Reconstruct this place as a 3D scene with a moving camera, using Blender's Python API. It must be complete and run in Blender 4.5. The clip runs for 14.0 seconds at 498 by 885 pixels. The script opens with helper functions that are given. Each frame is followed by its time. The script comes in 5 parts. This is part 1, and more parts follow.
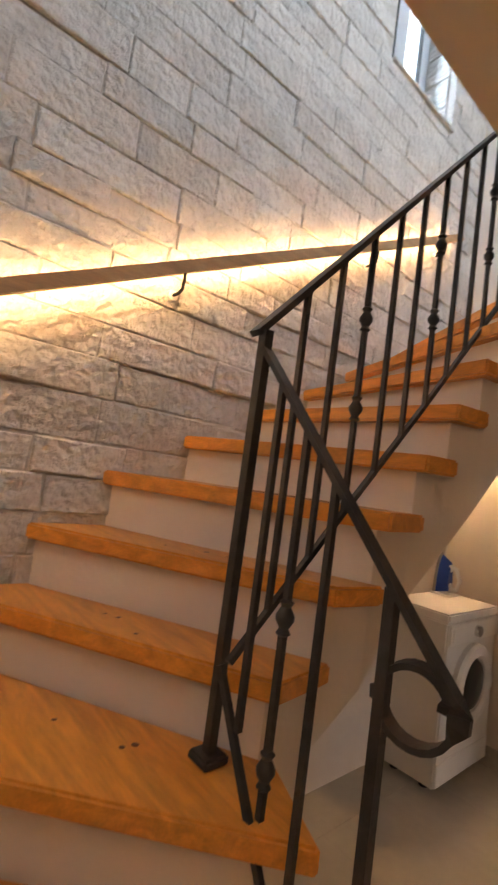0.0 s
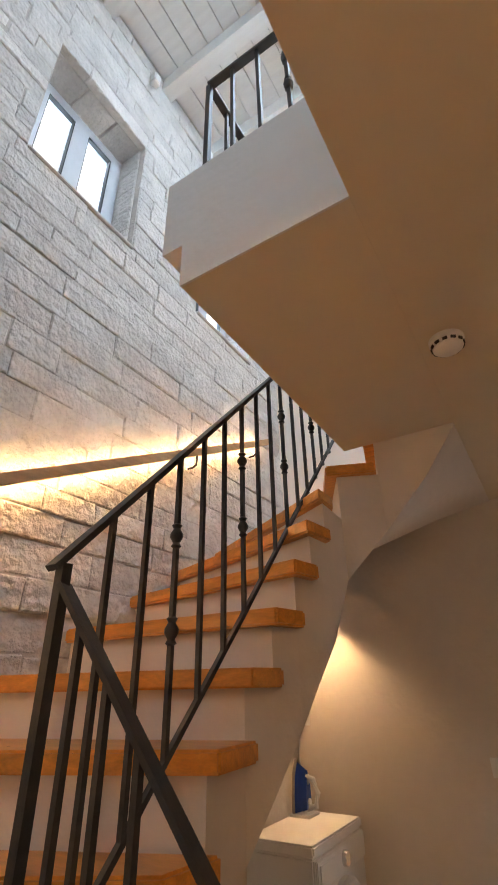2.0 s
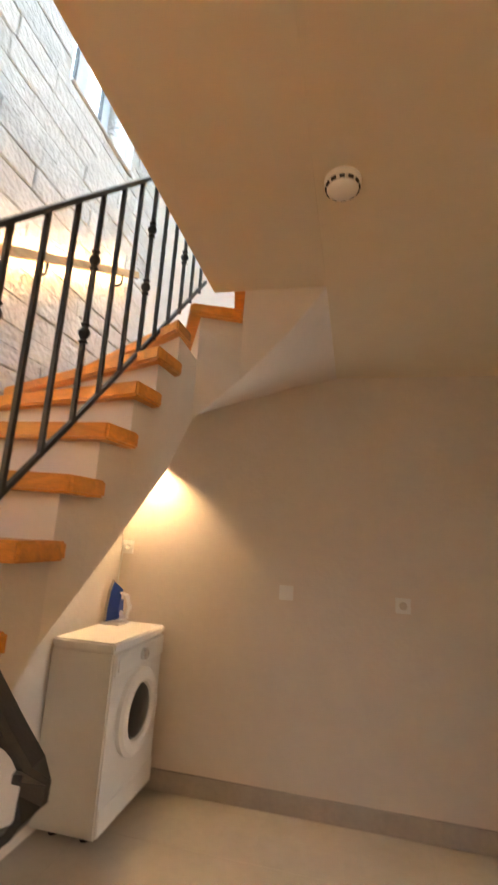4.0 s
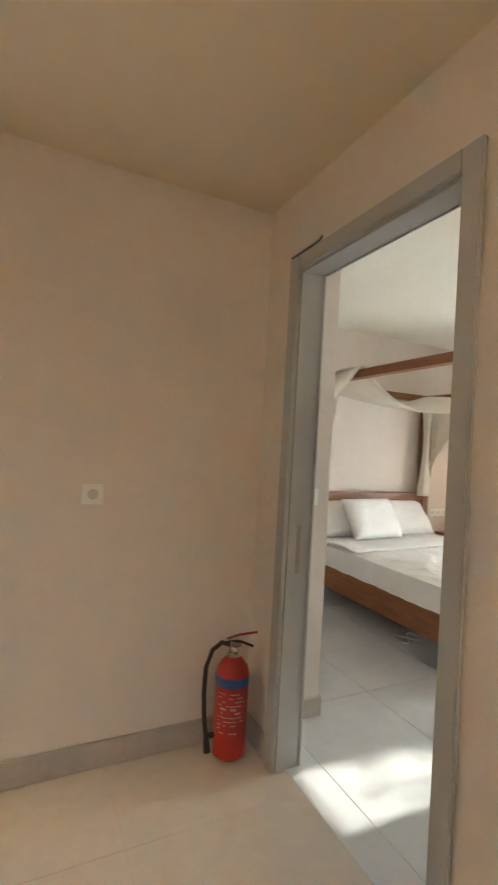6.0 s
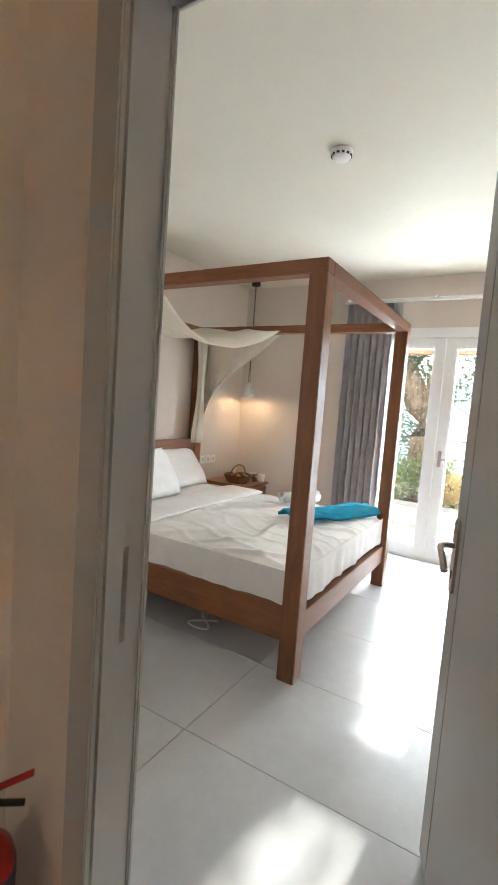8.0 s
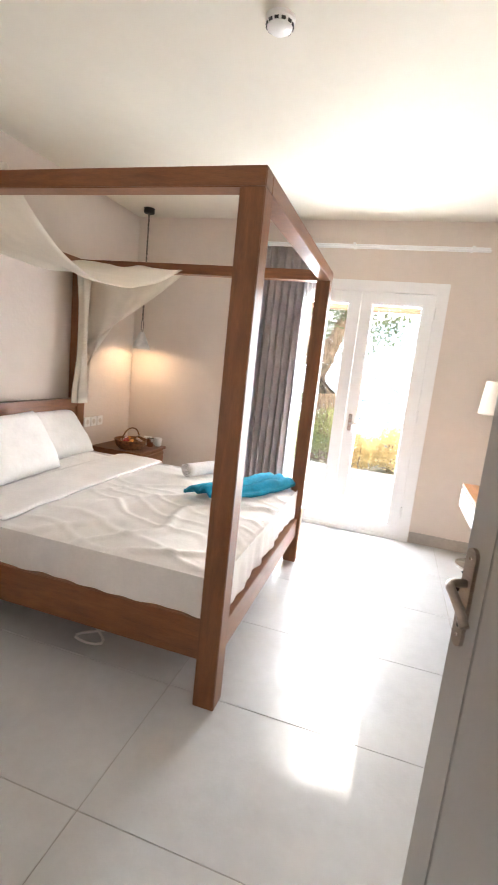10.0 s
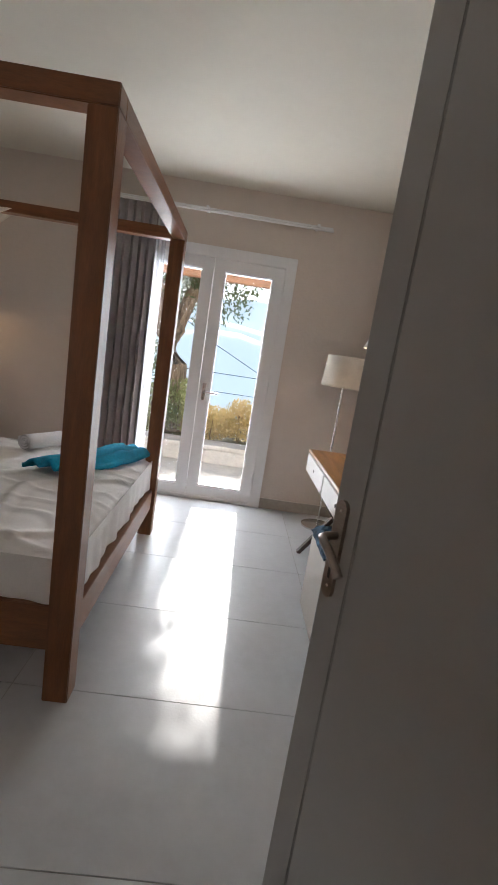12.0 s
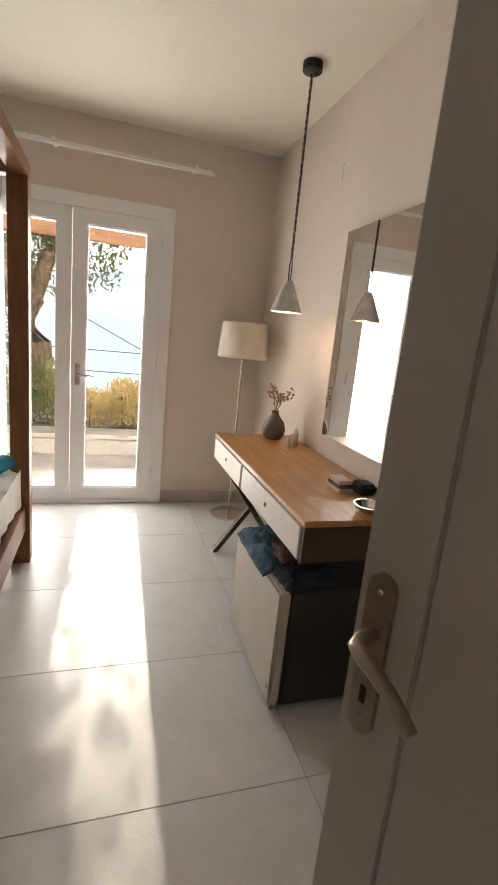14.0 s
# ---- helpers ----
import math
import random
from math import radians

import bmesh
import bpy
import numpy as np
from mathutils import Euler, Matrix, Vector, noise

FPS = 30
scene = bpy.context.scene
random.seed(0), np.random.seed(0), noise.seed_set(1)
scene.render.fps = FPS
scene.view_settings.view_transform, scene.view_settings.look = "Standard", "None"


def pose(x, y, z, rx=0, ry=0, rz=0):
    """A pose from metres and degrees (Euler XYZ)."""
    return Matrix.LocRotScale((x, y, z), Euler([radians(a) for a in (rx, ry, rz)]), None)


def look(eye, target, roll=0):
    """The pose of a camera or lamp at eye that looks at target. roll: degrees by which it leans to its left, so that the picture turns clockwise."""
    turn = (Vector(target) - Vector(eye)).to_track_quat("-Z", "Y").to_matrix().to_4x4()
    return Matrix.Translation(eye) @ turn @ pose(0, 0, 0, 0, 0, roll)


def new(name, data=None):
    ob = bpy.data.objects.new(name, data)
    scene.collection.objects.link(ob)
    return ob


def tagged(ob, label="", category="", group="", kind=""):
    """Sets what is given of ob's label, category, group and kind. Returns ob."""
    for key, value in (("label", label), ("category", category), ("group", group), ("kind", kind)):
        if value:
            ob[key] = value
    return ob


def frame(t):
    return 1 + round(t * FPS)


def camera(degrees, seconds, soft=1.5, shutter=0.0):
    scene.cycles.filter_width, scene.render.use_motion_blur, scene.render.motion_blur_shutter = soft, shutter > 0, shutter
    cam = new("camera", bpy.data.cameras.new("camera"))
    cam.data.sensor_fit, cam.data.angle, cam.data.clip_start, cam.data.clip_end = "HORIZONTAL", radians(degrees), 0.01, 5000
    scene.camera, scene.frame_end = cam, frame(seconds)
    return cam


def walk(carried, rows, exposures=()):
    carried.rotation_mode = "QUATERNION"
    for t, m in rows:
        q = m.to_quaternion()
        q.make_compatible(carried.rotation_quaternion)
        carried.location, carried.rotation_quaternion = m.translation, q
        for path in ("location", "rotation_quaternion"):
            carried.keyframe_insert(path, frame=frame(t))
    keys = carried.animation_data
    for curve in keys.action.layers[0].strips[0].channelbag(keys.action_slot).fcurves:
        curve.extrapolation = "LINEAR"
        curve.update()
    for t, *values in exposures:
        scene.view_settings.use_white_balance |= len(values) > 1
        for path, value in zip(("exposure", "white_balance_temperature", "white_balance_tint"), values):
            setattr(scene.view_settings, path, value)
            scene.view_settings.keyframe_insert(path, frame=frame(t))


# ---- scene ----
cam = camera(56.6, 14.0, soft=1.6, shutter=0.3)
EXPO = [(0, 0.1, 7600, 20), (1.5, 0.12, 7500, 20), (2.2, 0.1, 7400, 18), (4.3, 1.05, 7500, 12), (5, 1.3, 6800, 8), (5.5, 1.35, 6500, 4), (6.5, 1.35, 6400, 2), (7.7, 1.15, 6100, 4), (10, 1.5, 6500, 12), (11, 1.3, 6450, 12), (11.5, 0.5, 6350, 12), (12, -0.12, 6300, 12), (12.5, 0.0, 6700, 12), (13, 0.12, 7200, 12), (14, 0.05, 7600, 12)]
PATH = [
    (0, (-1.034, -2.825, 1.385), (-2.556, -1.538, 1.541), 7.8),
    (0.5, (-1.058, -2.803, 1.41), (-2.341, -1.308, 1.755), 6.0),
    (1, (-1.03, -2.785, 1.429), (-2.165, -1.217, 1.932), 4.5),
    (1.5, (-0.998, -2.796, 1.448), (-2.032, -1.268, 2.22), 1.1),
    (2, (-0.974, -2.802, 1.465), (-1.892, -1.291, 2.4), -1.2),
    (2.2, (-0.969, -2.808, 1.466), (-1.867, -1.306, 2.435), -1.6),
    (4.3, (-0.984, -2.611, 1.369), (-1.296, -0.648, 1.593), 3.8),
    (4.5, (-0.985, -2.552, 1.367), (-1.206, -0.566, 1.464), 3.6),
    (5, (-0.936, -2.329, 1.358), (-1.002, -0.33, 1.38), 3.6),
    (5.5, (-0.981, -2.086, 1.296), (-0.607, -0.123, 1.37), 4.1),
    (6, (-0.981, -1.832, 1.309), (-0.109, -0.032, 1.328), 3.2),
    (6.5, (-0.954, -1.587, 1.301), (0.281, -0.016, 1.223), 3.3),
    (7, (-0.826, -1.315, 1.312), (0.509, 0.171, 1.218), 3.4),
    (7.5, (-0.704, -1.084, 1.298), (0.817, 0.208, 1.164), 3.5),
    (7.7, (-0.665, -0.995, 1.3), (0.949, 0.177, 1.152), 3.9),
    (10, (-0.195, -0.543, 1.345), (1.696, 0.017, 0.999), 6.0),
    (10.5, (-0.168, -0.527, 1.34), (1.773, -0.183, 0.987), 7.9),
    (11, (-0.122, -0.482, 1.303), (1.826, -0.219, 0.934), 8.0),
    (11.5, (-0.109, -0.485, 1.313), (1.856, -0.456, 0.944), 8.9),
    (12, (-0.118, -0.491, 1.286), (1.845, -0.583, 0.916), 8.8),
    (12.5, (-0.079, -0.508, 1.304), (1.872, -0.761, 0.944), 7.4),
    (13, (0.02, -0.513, 1.291), (1.934, -0.963, 0.922), 6.8),
    (13.5, (0.198, -0.472, 1.279), (2.084, -1.015, 0.895), 5.8),
    (14, (0.359, -0.434, 1.273), (2.22, -1.025, 0.841), 5.7),
]
walk(cam, [(t, look(eye, target, roll)) for t, eye, target, roll in PATH], EXPO)

# ---------------------------------------------------------------- world and light
world = bpy.data.worlds.new("sky")
scene.world = world
world.use_nodes = True
wn = world.node_tree
sky = wn.nodes.new("ShaderNodeTexSky")
sky.sky_type, sky.sun_disc = "NISHITA", False
sky.sun_elevation, sky.sun_rotation = radians(27), radians(91)
wn.links.new(sky.outputs[0], wn.nodes["Background"].inputs[0])
wn.nodes["Background"].inputs[1].default_value = 0.15

sun = new("sun", bpy.data.lights.new("sun", "SUN"))
sun.data.energy, sun.data.angle, sun.data.color = 4.3, radians(0.6), (1.0, 0.95, 0.87)
sun.matrix_world = look((0, 0, 0), (-math.cos(radians(27)), 0.02, -math.sin(radians(27))))


def area(name, m, sx, sy, watts, colour):
    lamp = new(name, bpy.data.lights.new(name, "AREA"))
    lamp.data.shape, lamp.data.size, lamp.data.size_y = "RECTANGLE", sx, sy
    lamp.data.energy, lamp.data.color = watts, colour
    lamp.matrix_world = m
    return lamp


def bulb(name, p, watts, colour, r=0.02):
    lamp = new(name, bpy.data.lights.new(name, "POINT"))
    lamp.data.energy, lamp.data.color, lamp.data.shadow_soft_size = watts, colour, r
    lamp.location = p
    return lamp


WARM = (1.0, 0.66, 0.36)
DAY = (0.92, 0.96, 1.0)
BLUE = (0.48, 0.73, 1.0)
# daylight at the terrace door and outside the upper windows
area("window_daylight", look((3.98, -0.19, 1.05), (0, -0.19, 0.9)), 1.15, 1.95, 70, DAY)
area("upper_window_daylight", look((-4.0, -1.94, 4.3), (0, -1.94, 3.2)), 1.0, 1.0, 215, BLUE)
area("upper_window_daylight", look((-4.0, -0.69, 4.3), (0, -0.69, 3.2)), 1.0, 1.0, 340, BLUE)
# added fill through an invented window, grazing stone wall and landing fascia
area("south_fill_light", look((-1.725, -4.66, 4.0), (-1.9, -1.6, 3.1)), 1.0, 1.25, 13, BLUE)
# added bluish fill under the closed roof, with no opening behind it
area("roof_fill_light", look((-0.6, -1.6, 5.4), (-2.4, -1.0, 3.4)), 1.2, 1.2, 74, BLUE)
# the visible lamps of the house
sconce_lamp = new("sconce_lamp", bpy.data.lights.new("sconce_lamp", "SPOT"))
sconce_lamp.data.energy, sconce_lamp.data.color = 27, WARM
sconce_lamp.data.spot_size, sconce_lamp.data.spot_blend, sconce_lamp.data.shadow_soft_size = radians(125), 0.6, 0.03
sconce_lamp.matrix_world = look((-2.26, -0.03, 1.865), (-2.26, -0.02, 0))
bulb("pendant_bulb", (2.63, -1.28, 1.45), 4.5, WARM, 0.025)
bulb("pendant_bulb", (3.51, 1.641, 1.37), 2.6, WARM, 0.025)
# added warm fill behind the view, for the hall's general light
bulb("hall_fill_bulb", (-0.55, -3.3, 2.24), 5.8, WARM, 0.08)


# ---------------------------------------------------------------- materials
def material(name, colour, rough=0.6, metal=0.0, vary=0.08, scale=6.0, bump=0.0, bump_scale=60.0, spread=0.0, stretch=(1, 1, 1), spec=0.5, coat=0.0, warp=0.0):
    """A surface with a base colour that varies at two scales and a fine relief."""
    m = bpy.data.materials.new(name)
    m.use_nodes = True
    nt = m.node_tree
    b = nt.nodes["Principled BSDF"]
    b.inputs["Roughness"].default_value, b.inputs["Metallic"].default_value = rough, metal
    b.inputs["Specular IOR Level"].default_value = spec
    b.inputs["Coat Weight"].default_value = coat
    tc, mp = nt.nodes.new("ShaderNodeTexCoord"), nt.nodes.new("ShaderNodeMapping")
    mp.inputs["Scale"].default_value = stretch
    nt.links.new(tc.outputs["Object"], mp.inputs[0])
    n1, n2 = nt.nodes.new("ShaderNodeTexNoise"), nt.nodes.new("ShaderNodeTexNoise")
    n1.inputs["Scale"].default_value, n1.inputs["Detail"].default_value = scale, 3
    n2.inputs["Scale"].default_value, n2.inputs["Detail"].default_value = scale * 9, 4
    n1.inputs["Distortion"].default_value = warp
    add = nt.nodes.new("ShaderNodeMath")
    add.operation = "MULTIPLY_ADD"
    nt.links.new(mp.outputs[0], n1.inputs[0])
    nt.links.new(mp.outputs[0], n2.inputs[0])
    nt.links.new(n2.outputs[0], add.inputs[0])
    add.inputs[1].default_value = 0.5
    nt.links.new(n1.outputs[0], add.inputs[2])
    last = add.outputs[0]
    if spread:
        info, mix = nt.nodes.new("ShaderNodeObjectInfo"), nt.nodes.new("ShaderNodeMath")
        mix.operation = "MULTIPLY_ADD"
        nt.links.new(info.outputs["Random"], mix.inputs[0])
        mix.inputs[1].default_value = spread
        nt.links.new(last, mix.inputs[2])
        last = mix.outputs[0]
    ramp = nt.nodes.new("ShaderNodeMapRange")
    ramp.inputs[1].default_value, ramp.inputs[2].default_value = 0.45, 1.05 + spread
    ramp.inputs[3].default_value, ramp.inputs[4].default_value = 1 - vary * 2, 1 + vary * 2
    nt.links.new(last, ramp.inputs[0])
    mul = nt.nodes.new("ShaderNodeVectorMath")
    mul.operation = "SCALE"
    mul.inputs[0].default_value = colour
    nt.links.new(ramp.outputs[0], mul.inputs["Scale"])
    nt.links.new(mul.outputs[0], b.inputs["Base Color"])
    if bump:
        n3, bp = nt.nodes.new("ShaderNodeTexNoise"), nt.nodes.new("ShaderNodeBump")
        n3.inputs["Scale"].default_value, n3.inputs["Detail"].default_value = bump_scale, 6
        nt.links.new(mp.outputs[0], n3.inputs[0])
        nt.links.new(n3.outputs[0], bp.inputs["Height"])
        bp.inputs["Strength"].default_value, bp.inputs["Distance"].default_value = 0.6, bump
        nt.links.new(bp.outputs[0], b.inputs["Normal"])
    return m


def glow(name, colour, strength):
    m = bpy.data.materials.new(name)
    m.use_nodes = True
    b = m.node_tree.nodes["Principled BSDF"]
    b.inputs["Base Color"].default_value = (0.8, 0.8, 0.8, 1)
    b.inputs["Emission Color"].default_value = (*colour, 1)
    b.inputs["Emission Strength"].default_value = strength
    return m


def glass(name):
    m = bpy.data.materials.new(name)
    m.use_nodes = True
    nt = m.node_tree
    out = nt.nodes["Material Output"]
    nt.nodes.remove(nt.nodes["Principled BSDF"])
    tr, gl, mx = (nt.nodes.new(k) for k in ("ShaderNodeBsdfTransparent", "ShaderNodeBsdfGlossy", "ShaderNodeMixShader"))
    gl.inputs["Roughness"].default_value = 0.02
    mx.inputs[0].default_value = 0.04
    nt.links.new(tr.outputs[0], mx.inputs[1])
    nt.links.new(gl.outputs[0], mx.inputs[2])
    nt.links.new(mx.outputs[0], out.inputs[0])
    return m


M_PLASTER = material("cream_plaster", (0.78, 0.70, 0.62), 0.85, vary=0.025, scale=1.5, bump=0.004, bump_scale=35)
M_WHITE = material("white_plaster", (0.82, 0.80, 0.78), 0.85, vary=0.02, scale=1.5, bump=0.003, bump_scale=40)
M_BED_WALL = material("warm_white_plaster", (0.73, 0.645, 0.575), 0.85, vary=0.02, scale=1.5, bump=0.003, bump_scale=40)
M_CEIL = material("ceiling_paint", (0.80, 0.70, 0.54), 0.9, vary=0.02, scale=1.2)
M_CEIL_BED = material("bedroom_ceiling_paint", (0.79, 0.75, 0.65), 0.9, vary=0.015, scale=1.2)
M_STONE = material("rough_limestone", (0.645, 0.605, 0.565), 0.95, vary=0.13, scale=7, bump=0.06, bump_scale=32, spread=0.35)
M_MORTAR = material("lime_mortar", (0.54, 0.49, 0.44), 0.95, vary=0.1, scale=10, bump=0.01)
M_TILE = material("pale_porcelain_tile", (0.575, 0.585, 0.59), 0.30, vary=0.05, scale=2.5, bump=0.0008, bump_scale=90, spread=0.1)
M_HTILE = material("beige_porcelain_tile", (0.56, 0.51, 0.44), 0.38, vary=0.06, scale=2.2, bump=0.001, bump_scale=90, spread=0.08)
M_GROUT = material("grout", (0.36, 0.34, 0.31), 0.9, vary=0.05)
M_SKIRT = material("stone_skirting", (0.47, 0.42, 0.37), 0.45, vary=0.08, scale=4)
M_PINE = material("varnished_pine", (0.70, 0.285, 0.05), 0.35, vary=0.17, scale=3, bump=0.0008, bump_scale=40, stretch=(1.2, 9, 9), coat=0.25, warp=1.2, spread=0.12)
M_KNOT = material("pine_knot", (0.12, 0.035, 0.01), 0.4, vary=0.2, scale=60)
M_RAILWOOD = material("handrail_wood", (0.52, 0.30, 0.14), 0.5, vary=0.12, scale=4, stretch=(9, 1, 9))
M_IRON = material("dark_grey_wrought_iron", (0.042, 0.040, 0.038), 0.45, metal=0.2, vary=0.15, scale=40, bump=0.001, bump_scale=150)
M_DOOR = material("grey_lacquered_door", (0.45, 0.45, 0.44), 0.38, vary=0.02, scale=2, bump=0.0004, bump_scale=90)
M_STEEL = material("brushed_nickel", (0.42, 0.36, 0.31), 0.28, metal=1.0, vary=0.06, scale=20, stretch=(1, 1, 8))
M_DARK = material("dark_gap", (0.03, 0.03, 0.03), 0.7, vary=0.1)
M_BEDWOOD = material("reddish_brown_bed_wood", (0.21, 0.082, 0.031), 0.38, vary=0.16, scale=5, bump=0.0008, bump_scale=60, stretch=(6, 6, 0.8), warp=0.6)
M_BEDWOOD_H = material("reddish_brown_bed_rail_wood", (0.22, 0.086, 0.033), 0.38, vary=0.16, scale=5, bump=0.0008, bump_scale=60, stretch=(0.9, 0.9, 8), warp=0.6)
M_OAK = material("honey_oak_desk", (0.43, 0.21, 0.075), 0.35, vary=0.14, scale=4, bump=0.0008, bump_scale=60, stretch=(0.8, 9, 9), warp=0.6)
# brown walnut, darkened further in colour for the desk's backlit end
M_WALNUT = material("shade_darkened_walnut", (0.05, 0.028, 0.018), 0.45, vary=0.2, scale=5, stretch=(6, 6, 1))
M_DRAWER = material("greige_lacquer", (0.66, 0.61, 0.55), 0.4, vary=0.03, scale=5)
M_LINEN = material("white_cotton", (0.84, 0.82, 0.80), 0.9, vary=0.03, scale=8, bump=0.002, bump_scale=300)
M_PILLOW = material("white_pillowcase", (0.86, 0.84, 0.82), 0.9, vary=0.03, scale=6, bump=0.004, bump_scale=22)
M_TOWEL = material("white_terry", (0.80, 0.78, 0.76), 0.95, vary=0.05, scale=10, bump=0.006, bump_scale=220)
M_TEAL = material("turquoise_terry", (0.01, 0.31, 0.50), 0.95, vary=0.15, scale=10, bump=0.006, bump_scale=220)
M_CURTAIN = material("grey_curtain", (0.36, 0.325, 0.335), 0.9, vary=0.08, scale=9, bump=0.001, bump_scale=250)
M_PVC = material("white_pvc", (0.87, 0.87, 0.87), 0.35, vary=0.015, scale=3)
# even pale bluish grey, set below the white of M_PVC
M_SASH = material("pale_grey_sash", (0.60, 0.62, 0.65), 0.4, vary=0.03, scale=5)
M_ENAMEL = material("white_enamel", (0.80, 0.79, 0.76), 0.3, vary=0.015, scale=4)
M_PLASTIC = material("white_plastic", (0.86, 0.85, 0.82), 0.4, vary=0.02, scale=8)
M_RED = material("red_gloss_paint", (0.40, 0.018, 0.012), 0.28, vary=0.1, scale=9, coat=0.4)
M_BLUE = material("blue_label", (0.02, 0.07, 0.22), 0.4, vary=0.1, scale=20)
M_LABEL = material("printed_white", (0.62, 0.50, 0.48), 0.5, vary=0.05, scale=20)
M_RUBBER = material("black_rubber", (0.018, 0.017, 0.016), 0.55, vary=0.15, scale=30)
M_BLACKGLASS = material("dark_porthole_glass", (0.015, 0.015, 0.015), 0.06, vary=0.1)
M_CHROME = material("chrome", (0.72, 0.71, 0.70), 0.14, metal=1.0, vary=0.03)
M_CONCRETE = material("grey_concrete_shade", (0.60, 0.58, 0.56), 0.85, vary=0.1, scale=20, bump=0.001, bump_scale=120)
M_CORD = material("black_and_white_cord", (0.06, 0.055, 0.05), 0.8, vary=0.3, scale=160)
# fridge door and sides are darkened in colour to hold the desk's shade
M_FRIDGE = material("cream_fridge", (0.48, 0.42, 0.35), 0.45, vary=0.03, scale=5)
M_FRIDGE_SIDE = material("shade_dark_fridge_side", (0.022, 0.018, 0.014), 0.6, vary=0.1, scale=9)
M_BLUECLOTH = material("blue_patterned_cloth", (0.035, 0.085, 0.14), 0.9, vary=0.48, scale=18, bump=0.004, bump_scale=60)
M_BROWNCLOTH = material("brown_patterned_cloth", (0.16, 0.10, 0.08), 0.9, vary=0.4, scale=22, bump=0.004, bump_scale=60)
M_VASE = material("grey_stoneware", (0.13, 0.115, 0.09), 0.45, vary=0.15, scale=12)
M_DRY = material("dried_blossom", (0.36, 0.20, 0.12), 0.9, vary=0.3, scale=60)
M_STEM = material("dry_stem", (0.22, 0.15, 0.08), 0.9, vary=0.2, scale=60)
M_SHADE = material("pleated_lampshade", (0.72, 0.66, 0.57), 0.9, vary=0.04, scale=14)
M_WICKER = material("brown_wicker", (0.20, 0.09, 0.035), 0.7, vary=0.4, scale=50, bump=0.004, bump_scale=120)
M_MIRROR = material("mirror_silver", (0.92, 0.92, 0.92), 0.01, metal=1.0, vary=0.0)
M_BARK = material("olive_bark", (0.36, 0.26, 0.17), 0.95, vary=0.35, scale=9, bump=0.04, bump_scale=18, stretch=(2.5, 2.5, 0.6))
M_TERRACE = material("terrace_stone", (0.66, 0.61, 0.54), 0.7, vary=0.1, scale=3, bump=0.003)
M_PERGOLA = material("orange_brown_beam", (0.50, 0.26, 0.14), 0.6, vary=0.15, scale=5, stretch=(6, 1, 6))
# distance haze is put into the hills as a pale blue glow
M_HILL = glow("hill_haze_glow", (0.60, 0.76, 0.88), 1.1)
M_HAZE = glow("hazy_sky_glow_board", (0.93, 0.97, 1.0), 4.0)
M_GROUND = material("dry_grass_ground", (0.16, 0.15, 0.07), 0.95, vary=0.3, scale=0.8)
M_BEAM = material("white_painted_boards", (0.78, 0.78, 0.76), 0.6, vary=0.03, scale=5, stretch=(1, 6, 1))
M_STRIP = glow("warm_led_strip", (1.0, 0.66, 0.32), 52)
M_SKYBOARD = glow("bright_sky_backdrop", (0.84, 0.93, 1.0), 1.3)
M_SKYBOARD.node_tree.nodes["Principled BSDF"].inputs["Base Color"].default_value = (0.15, 0.17, 0.2, 1)
M_BULB = glow("lit_bulb", (1.0, 0.78, 0.5), 10)
M_GLASS = glass("window_glass")
def sheer(name, colour, through_share):
    """Thin woven cloth, part of whose light passes through."""
    m = material(name, colour, 0.95, vary=0.05, scale=9, bump=0.001, bump_scale=300)
    nt = m.node_tree
    tr, tl, m1, m2 = (nt.nodes.new(k) for k in ("ShaderNodeBsdfTransparent", "ShaderNodeBsdfTranslucent", "ShaderNodeMixShader", "ShaderNodeMixShader"))
    tl.inputs[0].default_value = (*colour, 1)
    m1.inputs[0].default_value, m2.inputs[0].default_value = 0.5, through_share
    nt.links.new(nt.nodes["Principled BSDF"].outputs[0], m1.inputs[1])
    nt.links.new(tl.outputs[0], m1.inputs[2])
    nt.links.new(m1.outputs[0], m2.inputs[1])
    nt.links.new(tr.outputs[0], m2.inputs[2])
    nt.links.new(m2.outputs[0], nt.nodes["Material Output"].inputs[0])
    return m


M_NET = sheer("cream_canopy_cloth", (0.90, 0.85, 0.77), 0.04)
M_SHRUB = sheer("dry_yellow_green_shrub", (0.78, 0.64, 0.34), 0.0)
M_SHRUB_GREEN = sheer("green_shrub", (0.44, 0.46, 0.20), 0.0)
M_LEAF = sheer("olive_leaf", (0.24, 0.28, 0.15), 0.0)
M_SHEER = sheer("white_sheer", (0.86, 0.86, 0.88), 0.35)


# ---------------------------------------------------------------- mesh helpers
def box(bm, x0, y0, z0, x1, y1, z1, bevel=0.0):
    v = [bm.verts.new(c) for c in ((x0, y0, z0), (x1, y0, z0), (x1, y1, z0), (x0, y1, z0), (x0, y0, z1), (x1, y0, z1), (x1, y1, z1), (x0, y1, z1))]
    f = [bm.faces.new([v[i] for i in q]) for q in ((3, 2, 1, 0), (4, 5, 6, 7), (0, 1, 5, 4), (1, 2, 6, 5), (2, 3, 7, 6), (3, 0, 4, 7))]
    if bevel:
        edges = {e for face in f for e in face.edges}
        bmesh.ops.bevel(bm, geom=list(edges), offset=bevel, segments=2, affect="EDGES")
    return bm


